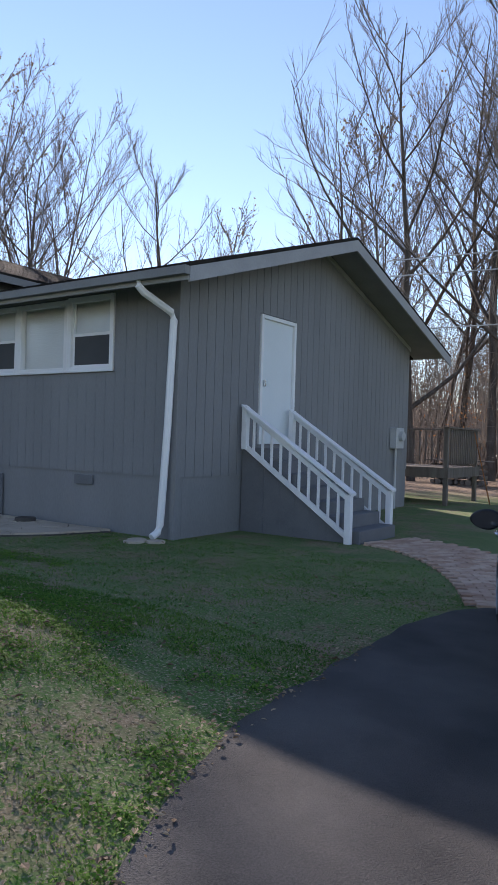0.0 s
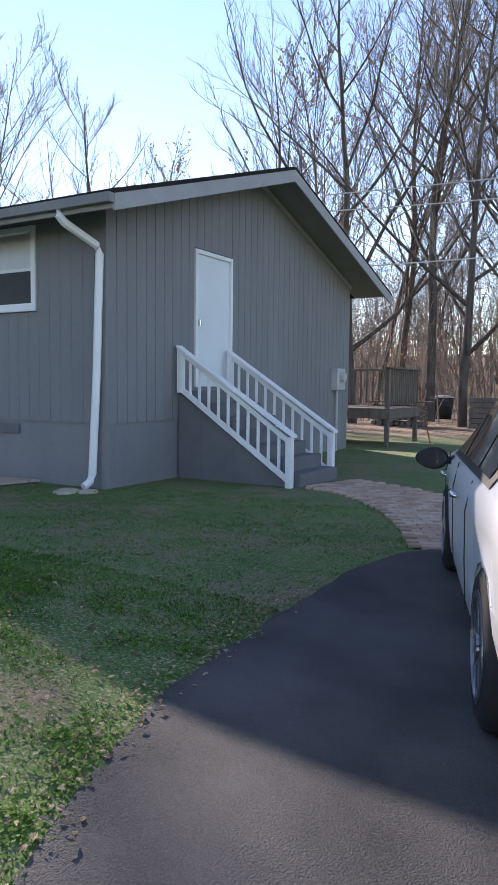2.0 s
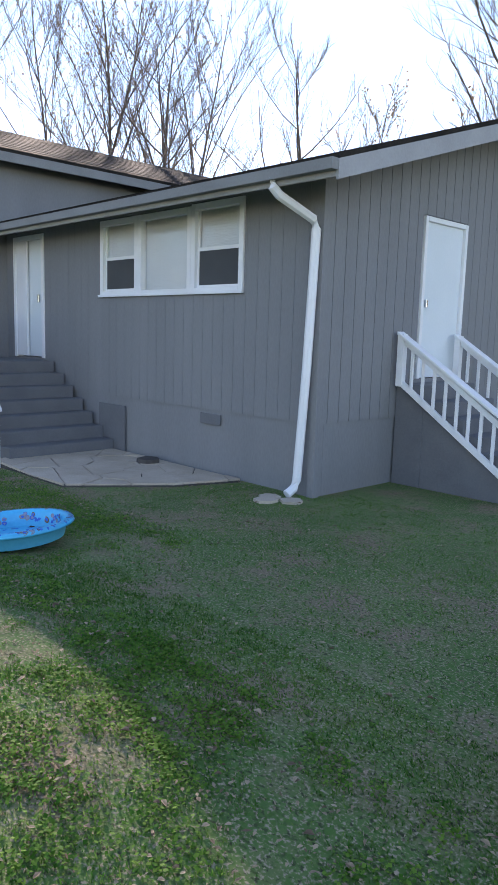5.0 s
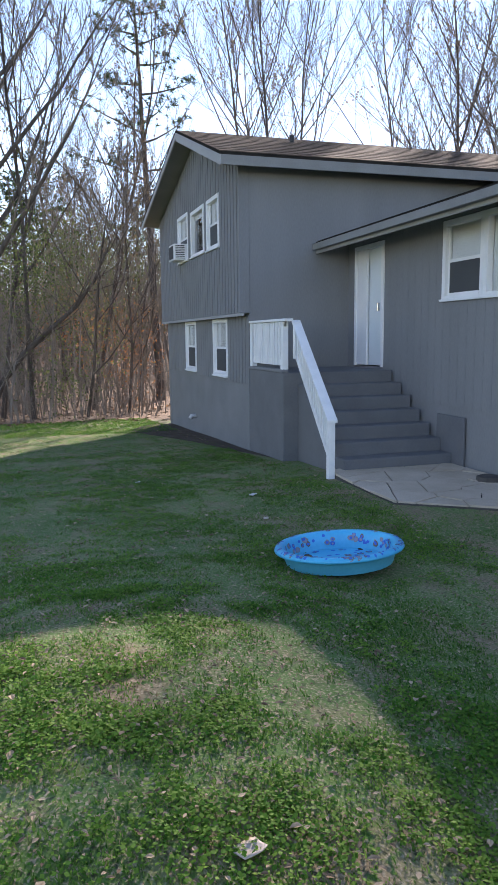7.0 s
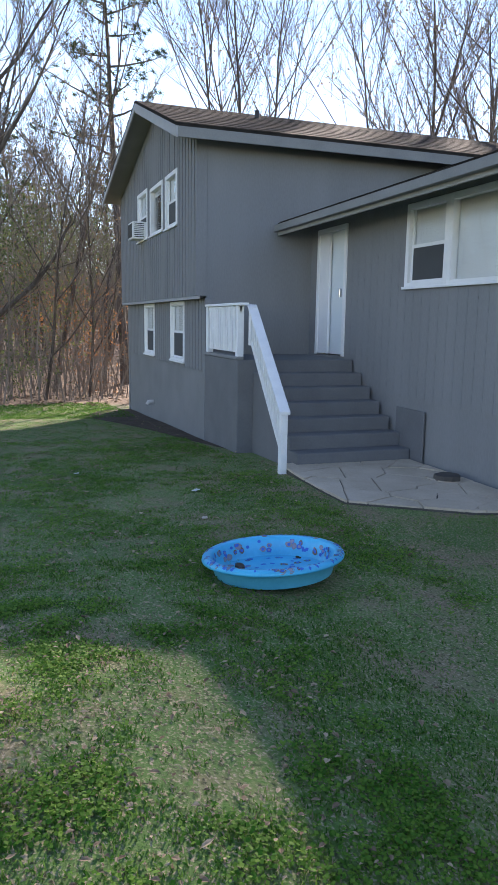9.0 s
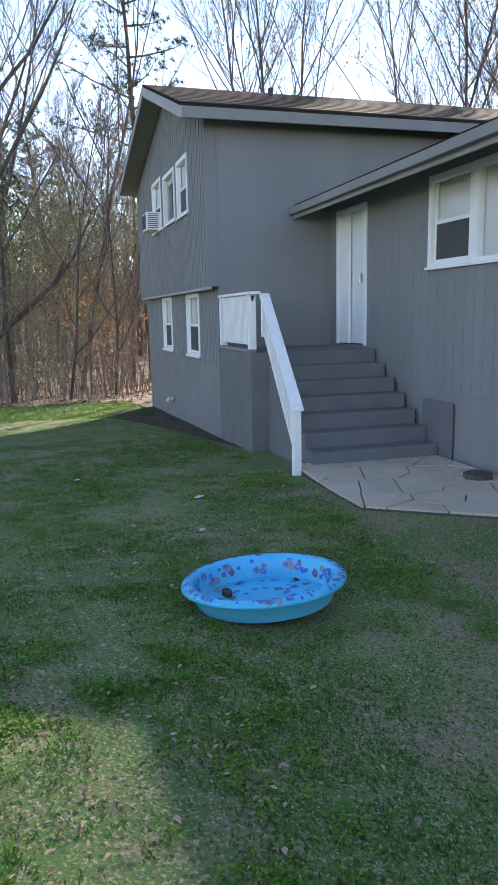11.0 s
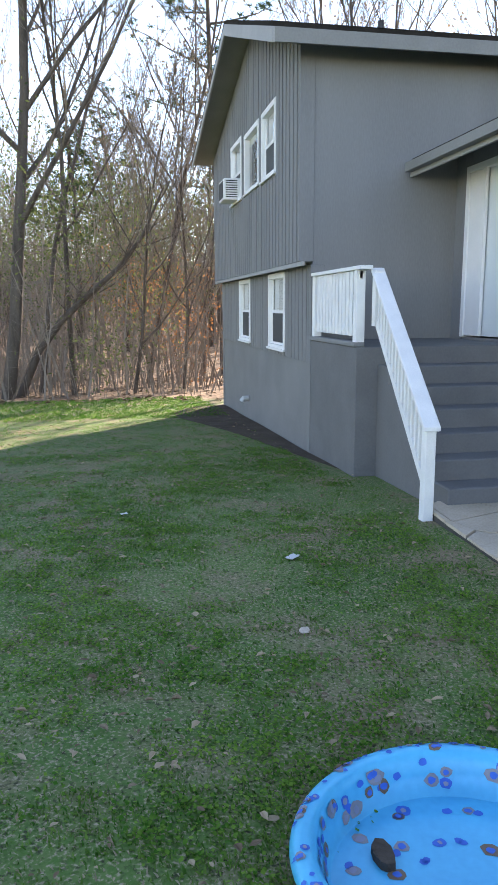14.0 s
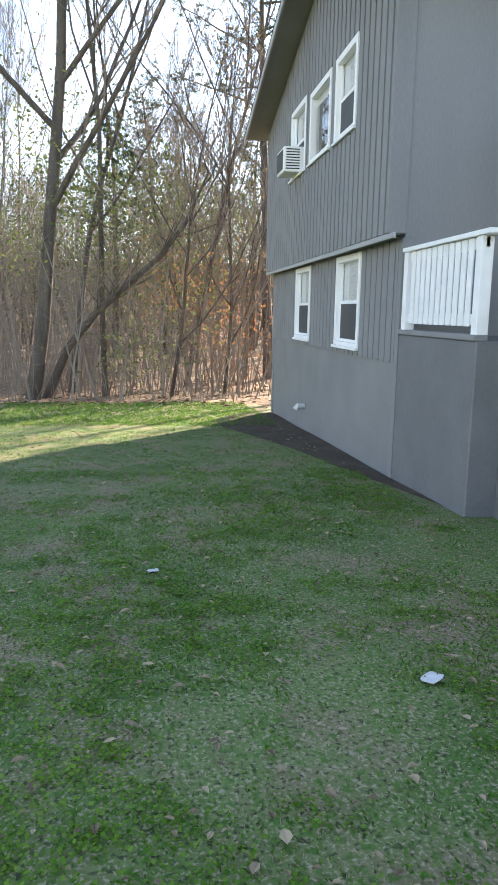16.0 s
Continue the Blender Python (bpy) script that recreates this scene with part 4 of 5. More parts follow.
for sx in (-1, 1):
    side_glass("window_surround", -1.22, 0.98, 0.02, 0.80, 0.55, BLACKTRIM, 0.006, sx)
    side_glass("window", -0.62, 0.14, 0.10, 0.84, 0.86, GLASS, 0.012, sx)
    side_glass("window", 0.20, 0.86, 0.10, 0.86, 0.5, GLASS, 0.012, sx)
    side_glass("window", -1.10, -0.68, 0.10, 0.55, 0.80, GLASS, 0.012, sx)
    for y in (-0.12, 0.92):
        v, f = tube([(sx * 0.925, y - 0.12, 0.80), (sx * 0.95, y - 0.08, 0.805), (sx * 0.95, y + 0.06, 0.805), (sx * 0.925, y + 0.10, 0.80)], [0.012, 0.016, 0.016, 0.012], 6)
        raw("door_handle", v, f, CHROME, car, True)
    for y in (0.20, 1.02, -0.72):
        v, f = tube([(sx * 0.902, y, 0.30), (sx * 0.914, y + 0.01, 0.55), (sx * 0.917, y + 0.02, 0.80), (sx * 0.885, y + 0.02, 0.95)], [0.004] * 4, 4)
        raw("door_seam", v, f, BLACKTRIM, car)
    bm = bmesh.new()
    bmesh.ops.create_icosphere(bm, subdivisions=3, radius=1.0)
    for q in bm.verts:
        x, y, z = q.co
        q.co = Vector((sx * (1.03 + 0.115 * x), 0.78 + 0.075 * y * (1.0 if y > 0 else 0.45), 0.92 + 0.078 * z * (1 - 0.15 * x)))
    mirror = part("mirror", bm, BLACKTRIM, car, "dark door mirror", True)
    bm = bmesh.new()
    bmesh.ops.create_circle(bm, cap_ends=True, segments=20, radius=1.0)
    for q in bm.verts:
        x, y, z = q.co
        q.co = Vector((sx * (1.03 + 0.10 * x), 0.742, 0.92 + 0.066 * y))
    part("mirror_glass", bm, GLASS, mirror)
    v, f = tube([(sx * 0.87, 0.80, 0.91), (sx * 0.97, 0.79, 0.90)], [0.03, 0.03], 8)
    raw("mirror_arm", v, f, BLACKTRIM, mirror)
    for w in WHEELS:
        wheel = new("wheel")
        wheel.parent = car
        wheel.location = (sx * 0.80, w, 0.33)
        ring = [(0.20, 0.10), (0.29, 0.105), (0.325, 0.085), (0.335, 0.03), (0.335, -0.03), (0.325, -0.085), (0.29, -0.105)]
        vs, fs = [], []
        for r, d in ring:
            for k in range(36):
                t = 6.2832 * k / 36
                vs.append((d * sx, r * math.cos(t), r * math.sin(t)))
        for i in range(len(ring) - 1):
            for k in range(36):
                fs.append((i * 36 + k, i * 36 + (k + 1) % 36, (i + 1) * 36 + (k + 1) % 36, (i + 1) * 36 + k))
        raw("tyre", vs, fs, TYRE, wheel, True)
        bm = bmesh.new()
        for k in range(10):
            t = 6.2832 * k / 10
            c, s = math.cos(t), math.sin(t)
            pts = [(0.04, -0.012), (0.22, -0.026), (0.22, 0.026), (0.04, 0.012)]
            vv = [bm.verts.new((sx * d, r * c - q * s, r * s + q * c)) for d in (0.075, 0.10) for r, q in pts]
            for fc in ((4, 5, 6, 7), (0, 1, 5, 4), (1, 2, 6, 5), (2, 3, 7, 6), (3, 0, 4, 7)):
                bm.faces.new([vv[i] for i in fc])
        vs2 = []
        for r, d in ((0.205, 0.07), (0.205, 0.11), (0.235, 0.108), (0.235, 0.07)):
            vs2.append([bm.verts.new((sx * d, r * math.cos(6.2832 * k / 36), r * math.sin(6.2832 * k / 36))) for k in range(36)])
        for a, b in zip(vs2, vs2[1:]):
            for k in range(36):
                bm.faces.new((a[k], a[(k + 1) % 36], b[(k + 1) % 36], b[k]))
        bmesh.ops.create_cone(bm, cap_ends=True, segments=16, radius1=0.055, radius2=0.045, depth=0.04, matrix=Matrix.Translation((sx * 0.09, 0, 0)) @ Matrix.Rotation(math.pi / 2, 4, "Y"))
        part("rim", bm, ALLOY, wheel)
        v, f = tube([(sx * 0.05, 0, 0), (sx * 0.055, 0, 0)], [0.21, 0.21], 24)
        raw("brake_disc", v, f, BLACKTRIM, wheel)
        v, f = tube([(sx * -0.12, 0, 0), (sx * 0.03, 0, 0)], [0.355, 0.355], 28)
        raw("wheel_arch", v, f, BLACKTRIM, wheel)
    # tail lamps
    vs = []
    for y, x, z0, z1 in ((-2.06, 0.885, 0.80, 0.84), (-2.2, 0.862, 0.77, 0.88), (-2.30, 0.825, 0.74, 0.90), (-2.36, 0.72, 0.73, 0.90), (-2.415, 0.60, 0.74, 0.89), (-2.42, 0.42, 0.77, 0.87)):
        vs += [(sx * x, y, z0), (sx * x, y, z1)]
    raw("tail_lamp", vs, [(2 * i, 2 * i + 1, 2 * i + 3, 2 * i + 2) for i in range(5)], REDLIGHT, car, True)
# rear and front screens, bumper
for name, y0, y1 in (("rear_window", -1.66, -0.86), ("windscreen", 0.50, 1.16)):
    vs = []
    for i in range(7):
        y = y0 + (y1 - y0) * i / 6
        ys = [s[0] for s in ST]
        q = [float(np.interp(y, ys, [s[j] for s in ST])) for j in range(7)]
        vs += [(-q[3] * 0.92, y, q[6] + 0.012), (-q[3] * 0.5, y, q[6] + 0.024), (0, y, q[6] + 0.030), (q[3] * 0.5, y, q[6] + 0.024), (q[3] * 0.92, y, q[6] + 0.012)]
    raw(name, vs, [(5 * i + k, 5 * i + k + 1, 5 * i + k + 6, 5 * i + k + 5) for i in range(6) for k in range(4)], GLASS, car, True)
cuboid("bumper_insert", BLACKTRIM, car, -0.62, 0.62, -2.425, -2.33, 0.28, 0.45, 0.02)
cuboid("number_plate", WHITE, car, -0.16, 0.16, -2.425, -2.40, 0.62, 0.78, 0.004)

# ---- deck behind the house ----
deck = thing("deck", "weathered brown wooden deck with a railing", "deck", at=(0, 0, 0))
DX0, DX1, DY0, DY1, DZ = -12.9, -7.1, 16.3, 18.6, 0.58
for k in range(16):
    y = DY0 + k * 0.144
    cuboid("deck_board", DECKWOOD, deck, DX0, DX1, y, y + 0.138, DZ - 0.035, DZ, 0.004)
for x0, x1, y0, y1 in ((DX0, DX1 - 0.04, DY0, DY0 + 0.04), (DX0, DX1 - 0.04, DY1 - 0.04, DY1), (DX1 - 0.04, DX1, DY0, DY1)):
    cuboid("joist", DECKWOOD, deck, x0, x1, y0, y1, DZ - 0.24, DZ - 0.036, 0.004)
for x, y in ((DX1 - 0.09, DY0 + 0.1), (DX1 - 0.09, DY1 - 0.1), (-9.6, DY0 + 0.1), (-9.6, DY1 - 0.1)):
    cuboid("post", DECKWOOD, deck, x - 0.05, x + 0.05, y - 0.05, y + 0.05, -0.5, 1.50, 0.004)
cuboid("top_rail", DECKWOOD, deck, DX1 - 0.14, DX1, DY0, DY1, 1.50, 1.54, 0.004)
cuboid("top_rail", DECKWOOD, deck, DX0, DX1 - 0.142, DY1 - 0.14, DY1, 1.50, 1.54, 0.004)
for z in (0.70, 1.40):
    cuboid("cross_rail", DECKWOOD, deck, DX1 - 0.09, DX1 - 0.05, DY0 + 0.15, DY1 - 0.15, z, z + 0.08, 0.004)
for k in range(15):
    y = DY0 + 0.22 + 0.135 * k
    cuboid("baluster", DECKWOOD, deck, DX1 - 0.05, DX1 - 0.015, y, y + 0.04, 0.66, 1.49, 0.003)
for k in range(30):
    x = DX0 + 0.1 + 0.17 * k
    cuboid("baluster", DECKWOOD, deck, x, x + 0.04, DY1 - 0.08, DY1 - 0.045, 0.66, 1.49, 0.003)
pole = thing("pole", "thin reddish pole leaning on the deck", "pole")
v, f = tube([(-6.5, 17.6, -0.34), (-7.06, 18.0, 1.45)], [0.018, 0.015], 6)
raw("shaft", v, f, RUSSET, pole)
bin_ = thing("dustbin", "dark dustbin with a pale lid behind the deck", "bin", at=(-10.5, 33.0, ground_z(-10.5, 33.0)))
v, f = tube([(0, 0, 0), (0, 0, 0.8), (0, 0, 0.95)], [0.38, 0.45, 0.46], 16)
raw("barrel", v, f, DARKMETAL, bin_, True)
v, f = tube([(0, 0, 0.95), (0, 0, 1.0), (0, 0, 1.06)], [0.50, 0.50, 0.25], 16)
raw("lid", v, f, GREYBOX, bin_, True)
pile = thing("wood_pile", "low stack of cut logs under a board", "wood pile", at=(-10.0, 25.6, ground_z(-10, 25.6)))
prng = random.Random(8)
for k in range(36):
    r = 0.07 + 0.04 * prng.random()
    x, z = -0.9 + (k % 9) * 0.22, 0.1 + (k // 9) * 0.19
    v, f = tube([(x, -0.3, z), (x + 0.01, 0.3, z)], [r, r * 0.95], 8)
    raw("log", v, f, DECKWOOD, pile)
cuboid("board", DECKWOOD, pile, -1.1, 1.15, -0.45, 0.4, 0.86, 0.90, 0.01)
shed = thing("crate", "dark weathered wooden crate at the wood edge", "crate", at=(-7.1, 26.0, ground_z(-7.1, 26)))
for k in range(6):
    cuboid("slat", DECKWOOD, shed, -0.45, 0.45, -0.4, 0.4, 0.18 * k, 0.18 * k + 0.165, 0.01)

# ---- power lines ----
for i, (za, zb, y0) in enumerate(((8.8, 5.2, 19.0), (8.0, 4.9, 19.2), (6.6, 3.7, 19.4))):
    cable = thing("power_line", "pale overhead service cable", "cable", "overhead cables")
    pts = []
    for k in range(25):
        t = k / 24
        pts.append((9 - 17.2 * t, y0 + 8 * (1 - t) - 4.0 * t, za + (zb - za) * t - 1.2 * t * (1 - t)))
    v, f = tube(pts, [0.016] * 25, 5)
    raw("wire", v, f, CABLE, cable)

# ---- trees ----
def limb(rg, verts, faces, p, d, length, r0, r1, n, sides, wander, lift):
    pts, rad = [p.copy()], [r0]
    for i in range(n):
        d = (d + Vector((rg.uniform(-1, 1), rg.uniform(-1, 1), rg.uniform(-1, 1))) * wander + Vector((0, 0, lift))).normalized()
        p = p + d * (length / n)
        pts.append(p.copy())
        rad.append(r0 + (r1 - r0) * (i + 1) / n)
    tube(pts, rad, sides, verts, faces, cap=False)
    return pts, rad


def spike(verts, faces, p, d, length, r):
    """A thin straight twig tapering to a point."""
    a = d.orthogonal().normalized() * r
    b = d.cross(a)
    k = len(verts)
    verts += [tuple(p + a), tuple(p - a * 0.5 + b * 0.87), tuple(p - a * 0.5 - b * 0.87), tuple(p + d * length)]
    faces += [(k, k + 1, k + 3), (k + 1, k + 2, k + 3), (k + 2, k, k + 3)]


def jitter(rg, low=-0.3, high=0.9):
    return Vector((rg.uniform(-1, 1), rg.uniform(-1, 1), rg.uniform(low, high)))


def bare_tree(seed, height, girth, first=0.3, spread=0.9, limbs=13, leaves=0):
    """Trunk and limbs, a crown of fine twigs, and a few clinging leaves."""
    rg = random.Random(seed)
    tv, tf, cv, cf, lv, lf = [], [], [], [], [], []
    pts, rad = limb(rg, tv, tf, Vector((0, 0, -0.2)), Vector((rg.uniform(-0.12, 0.12), rg.uniform(-0.12, 0.12), 1)), height, girth, 0.012, 10, 7, 0.09, 0.05)

    def on(ps, rs, t):
        i = min(int(t * (len(ps) - 1)), len(ps) - 2)
        k = t * (len(ps) - 1) - i
        return ps[i].lerp(ps[i + 1], k), rs[i] + (rs[i + 1] - rs[i]) * k, (ps[i + 1] - ps[i]).normalized()

    for b in range(limbs):
        t = first + (0.95 - first) * (b + rg.random()) / limbs
        p, r, d = on(pts, rad, t)
        a = b * 2.4 + rg.uniform(-0.6, 0.6)
        out = Vector((math.cos(a), math.sin(a), 0))
        bd = (out * spread * (1.1 - 0.4 * t) + Vector((0, 0, 0.8))).normalized()
        ln = height * (0.66 - 0.52 * t) * rg.uniform(0.75, 1.15)
        lp_, lr = limb(rg, tv, tf, p, bd, ln, r * 0.6, 0.009, 7, 5, 0.14, 0.07)
        for s in range(11):
            u = 0.15 + 0.83 * (s + rg.random()) / 11
            q, qr, qd = on(lp_, lr, u)
            sd = (qd + jitter(rg) * 0.8).normalized()
            sl = ln * (0.50 - 0.28 * u) * rg.uniform(0.7, 1.2)
            sp, sr = limb(rg, cv, cf, q, sd, sl, max(0.009, qr * 0.45), 0.005, 4, 3, 0.2, 0.07)
            for w in range(9):
                q2, r2, d2 = on(sp, sr, min(0.15 + 0.84 * (w + rg.random()) / 9, 0.99))
                wd = (d2 + jitter(rg) * 0.7).normalized()
                wl = sl * rg.uniform(0.22, 0.48)
                spike(cv, cf, q2, wd, wl, 0.0065)
                q3 = q2 + wd * wl * rg.uniform(0.3, 0.7)
                spike(cv, cf, q3, (wd + jitter(rg) * 0.6).normalized(), wl * 0.5, 0.0045)
                if rg.random() < leaves:
                    c = q2 + wd * wl * rg.random()
                    u1 = jitter(rg, -1, 1).normalized() * 0.05
                    u2 = u1.orthogonal().normalized() * 0.035
                    k = len(lv)
                    lv += [tuple(c - u1), tuple(c + u2), tuple(c + u1), tuple(c - u2)]
                    lf.append((k, k + 1, k + 2, k + 3))
    return tv, tf, cv, cf, lv, lf


LABELS = ["tall bare grey tree with fine upright twigs", "bare spreading winter tree with many limbs", "slim bare tree with a high crown", "bare many-branched tree at the wood edge", "thick trunked bare winter tree"]
KINDS = []
for i, (h, g, first, spread, nl, lf_share) in enumerate(((15, 0.10, 0.30, 0.7, 14, 0.5), (12, 0.13, 0.14, 1.05, 15, 0.0), (17, 0.085, 0.42, 0.55, 13, 0.0), (10, 0.065, 0.15, 0.8, 13, 0.25), (16, 0.15, 0.22, 0.95, 16, 0.0))):
    tv, tf, cv, cf, lv, lf = bare_tree(20 + i, h, g, first, spread, nl, lf_share)
    e = thing("tree", LABELS[i], "tree", "bare trees")
    raw("trunk", tv, tf, BARK, e, True)
    raw("crown", cv, cf, TWIG, e)
    if lf:
        raw("leaves", lv, lf, BROWNLEAF, e)
    KINDS.append([e, False])


def plant(kind, x, y, turn, size):
    size *= 1.42 if y > 12 else 1.12
    e, used = KINDS[kind]
    mtx = pose(x, y, land_z(x, y), 0, 0, turn)
    if not used:
        KINDS[kind][1] = True
        e.matrix_basis = mtx @ Matrix.Scale(size, 4)
        return e
    c = copy_thing(e, mtx)
    c.scale = (size, size, size)
    return c


trng = random.Random(3)
# trees that stand out
for kind, x, y, turn, size in ((4, -10.2, 30, 20, 1.05), (4, -5.0, 31, 140, 1.0), (1, -12.6, 27.5, 60, 1.15), (0, -2.0, 34, 10, 1.0), (1, -17.5, 30, 200, 0.95), (3, -25, 31, 200, 0.75), (4, -14.5, 38, 250, 1.0),
                               (1, -30, 22, 30, 1.0), (1, -26, 28, 110, 0.95), (0, -33.5, 25, 80, 1.0), (1, -36, 27, 200, 1.05), (0, -40, 26, 300, 1.1), (0, -37, 20.5, 40, 1.0), (2, -42, 23, 90, 1.0), (2, -39, 15.5, 10, 0.95), (2, -36, 13.0, 70, 0.95),
                               (2, -41, 13.5, 150, 1.0), (0, -44, 18, 250, 1.0), (4, -26.5, 0.15, 15, 1.15), (0, -28.3, 0.9, 100, 0.9), (2, -27.5, 1.9, 210, 0.9), (0, -29, -3.0, 300, 1.0), (3, -27.2, 3.6, 70, 0.8), (3, -28.8, 5.2, 10, 0.8)):
    plant(kind, x, y, turn, size)
for kind, x, y, turn, size in ((3, -33, 37, 10, 0.7), (1, -41, 30, 100, 1.0), (1, -8, 26.5, 330, 1.0), (1, -6.5, 34, 20, 1.2),
                               (1, 1.5, 32, 180, 1.0), (0, -3, 39, 30, 1.1), (3, -16, 33, 160, 1.3), (1, -45, 27, 20, 1.0)):
    plant(kind, x, y, turn, size)
for k in range(58):
    if k < 32:
        x, y = trng.uniform(-62, -31), trng.uniform(-22, 7)
    else:
        x, y = trng.uniform(-30, 16), trng.uniform(32, 62)
    plant(trng.choice((0, 2, 3, 3, 0, 2)), x, y, trng.uniform(0, 360), trng.uniform(0.75, 1.1) * (0.95 if k < 32 else 1.0))


# ---- leaning tree at the wood edge ----
lean = thing("leaning_tree", "bare tree leaning far over along the wood edge", "tree")
lrg = random.Random(6)
lean_pts = [Vector((-27.1, 0.4, ground_z(-27.1, 0.4) - 0.1)), Vector((-27.1, 1.0, 0.2)), Vector((-27.1, 1.7, 1.1)), Vector((-27.1, 2.6, 1.9)), Vector((-27.2, 3.4, 2.6)), Vector((-27.2, 4.0, 3.4)), Vector((-27.3, 4.6, 4.7))]
v, f = tube(lean_pts, [0.13, 0.11, 0.095, 0.08, 0.065, 0.05, 0.02], 7, cap=False)
cv, cf = [], []
for k in range(26):
    i = lrg.randrange(2, 6)
    q = lean_pts[i].lerp(lean_pts[i + 1], lrg.random())
    sp, sr = limb(lrg, v, f, q, (jitter(lrg, 0.2, 1.0) + Vector((0, 0.5, 0))).normalized(), lrg.uniform(0.8, 2.2), 0.022, 0.006, 4, 4, 0.2, 0.06)
    for w in range(9):
        spike(cv, cf, sp[lrg.randrange(1, 5)], jitter(lrg).normalized(), lrg.uniform(0.25, 0.7), 0.006)
raw("trunk", v, f, BARK, lean, True)
raw("crown", cv, cf, TWIG, lean)


# ---- tall pine ----
def pine(seed, height, x, y, label):
    rg = random.Random(seed)
    e = thing("pine_tree", label, "tree", at=(x, y, ground_z(x, y)))
    tv, tf, nv_, nf = [], [], [], []
    pts, rad = limb(rg, tv, tf, Vector((0, 0, -0.2)), Vector((0.03, 0.02, 1)), height, 0.22, 0.04, 10, 7, 0.05, 0.05)
    for b in range(22):
        t = 0.52 + 0.47 * b / 21
        i = min(int(t * 10), 9)
        p = pts[i].lerp(pts[i + 1], t * 10 - i)
        a = b * 2.4 + rg.random()
        ln = height * 0.17 * (1.25 - t) * 2 * rg.uniform(0.6, 1.1)
        lp_, lr = limb(rg, tv, tf, p, Vector((math.cos(a), math.sin(a), 0.25)), ln, 0.05, 0.012, 4, 4, 0.15, 0.03)
        for q in (lp_[2], lp_[3], lp_[4], (lp_[4] + lp_[3]) / 2):
            for c in range(4):
                cc = q + Vector((rg.gauss(0, 0.28), rg.gauss(0, 0.28), rg.gauss(0.08, 0.16)))
                for s in range(26):
                    d = Vector((rg.gauss(0, 1), rg.gauss(0, 1), rg.gauss(0.3, 0.9))).normalized() * rg.uniform(0.16, 0.3)
                    w = d.orthogonal().normalized() * 0.012
                    k = len(nv_)
                    nv_ += [tuple(cc - w), tuple(cc + w), tuple(cc + d)]
                    nf.append((k, k + 1, k + 2))
    raw("trunk", tv, tf, BARK, e, True)
    raw("crown", nv_, nf, NEEDLE, e)


pine(4, 17.5, -35.5, 7.6, "tall pine with tufts of dark needles")
pine(9, 13, -47, 4.0, "dark pine deep in the woods")
pine(12, 12, -50, 9.0, "dark pine deep in the woods")
pine(15, 11, -44, 1.5, "dark pine deep in the woods")

# ---- undergrowth and far woods ----
def thicket(name, n, area, hmin, hmax, r, mat, label, seed, twigs=4):
    rg = random.Random(seed)
    vs, fs = [], []
    for k in range(n):
        x, y = area(rg)
        z = land_z(x, y) - 0.3 * (hill(x, y) > 0)
        h = rg.uniform(hmin, hmax)
        pts, rad = limb(rg, vs, fs, Vector((x, y, z - 0.1)), Vector((rg.gauss(0, 0.16), rg.gauss(0, 0.16), 1)), h, r * rg.uniform(0.5, 1.5), 0.006, 4, 3, 0.13, 0.03)
        for t in range(twigs):
            i = rg.choice((1, 2, 3, 3))
            p = pts[i].lerp(pts[i + 1], rg.random())
            spike(vs, fs, p, Vector((rg.gauss(0, 1), rg.gauss(0, 1), rg.uniform(-0.2, 1.2))).normalized(), h * rg.uniform(0.12, 0.35), max(0.005, r * 0.28))
    tagged(raw(name, vs, fs, mat), label, "undergrowth", kind="stuff")


thicket("saplings", 800, lambda rg: (rg.uniform(-46, -25.5), rg.uniform(-20, 6.8)), 1.2, 7.0, 0.024, TWIG, "thin bare saplings and brush at the wood edge", 31, 16)
thicket("saplings", 800, lambda rg: (rg.uniform(-34, 14), rg.uniform(28, 46)), 2.0, 7.5, 0.026, TWIG, "thin bare saplings behind the house", 32, 16)
thicket("brush", 900, lambda rg: (rg.uniform(-34, -25.5), rg.uniform(-18, 6.8)), 0.4, 2.2, 0.010, TWIG, "low tangled brush along the woods", 33, 12)
thicket("far_woods", 3200, lambda rg: (rg.uniform(-105, -46), rg.uniform(-50, 30)), 3, 12, 0.055, FARWOOD, "distant bare woodland", 34, 16)
thicket("far_woods", 2600, lambda rg: (rg.uniform(-60, 60), rg.uniform(46, 90)), 4, 14, 0.07, FARWOOD, "distant bare woodland", 35, 16)


def leafage(name, spots, mat, label, seed, size):
    rg = random.Random(seed)
    vs, fs = [], []
    for x, y, z, r, n in spots:
        for k in range(2 * n):
            c = Vector((x, y, z + ground_z(x, y))) + Vector((rg.gauss(0, r), rg.gauss(0, r), rg.gauss(0, r * 1.1)))
            c.z = max(c.z, ground_z(c.x, c.y) + 0.05)
            a = Vector((rg.gauss(0, 1), rg.gauss(0, 1), rg.gauss(0, 1))).normalized() * size * rg.uniform(0.6, 1.3)
            b = a.orthogonal().normalized() * size * 0.6
            k0 = len(vs)
            vs += [tuple(c - a), tuple(c + b + a * 0.1), tuple(c + a), tuple(c - b + a * 0.1)]
            fs += [(k0, k0 + 1, k0 + 2), (k0, k0 + 2, k0 + 3)]
    tagged(raw(name, vs, fs, mat), label, "foliage", kind="stuff")


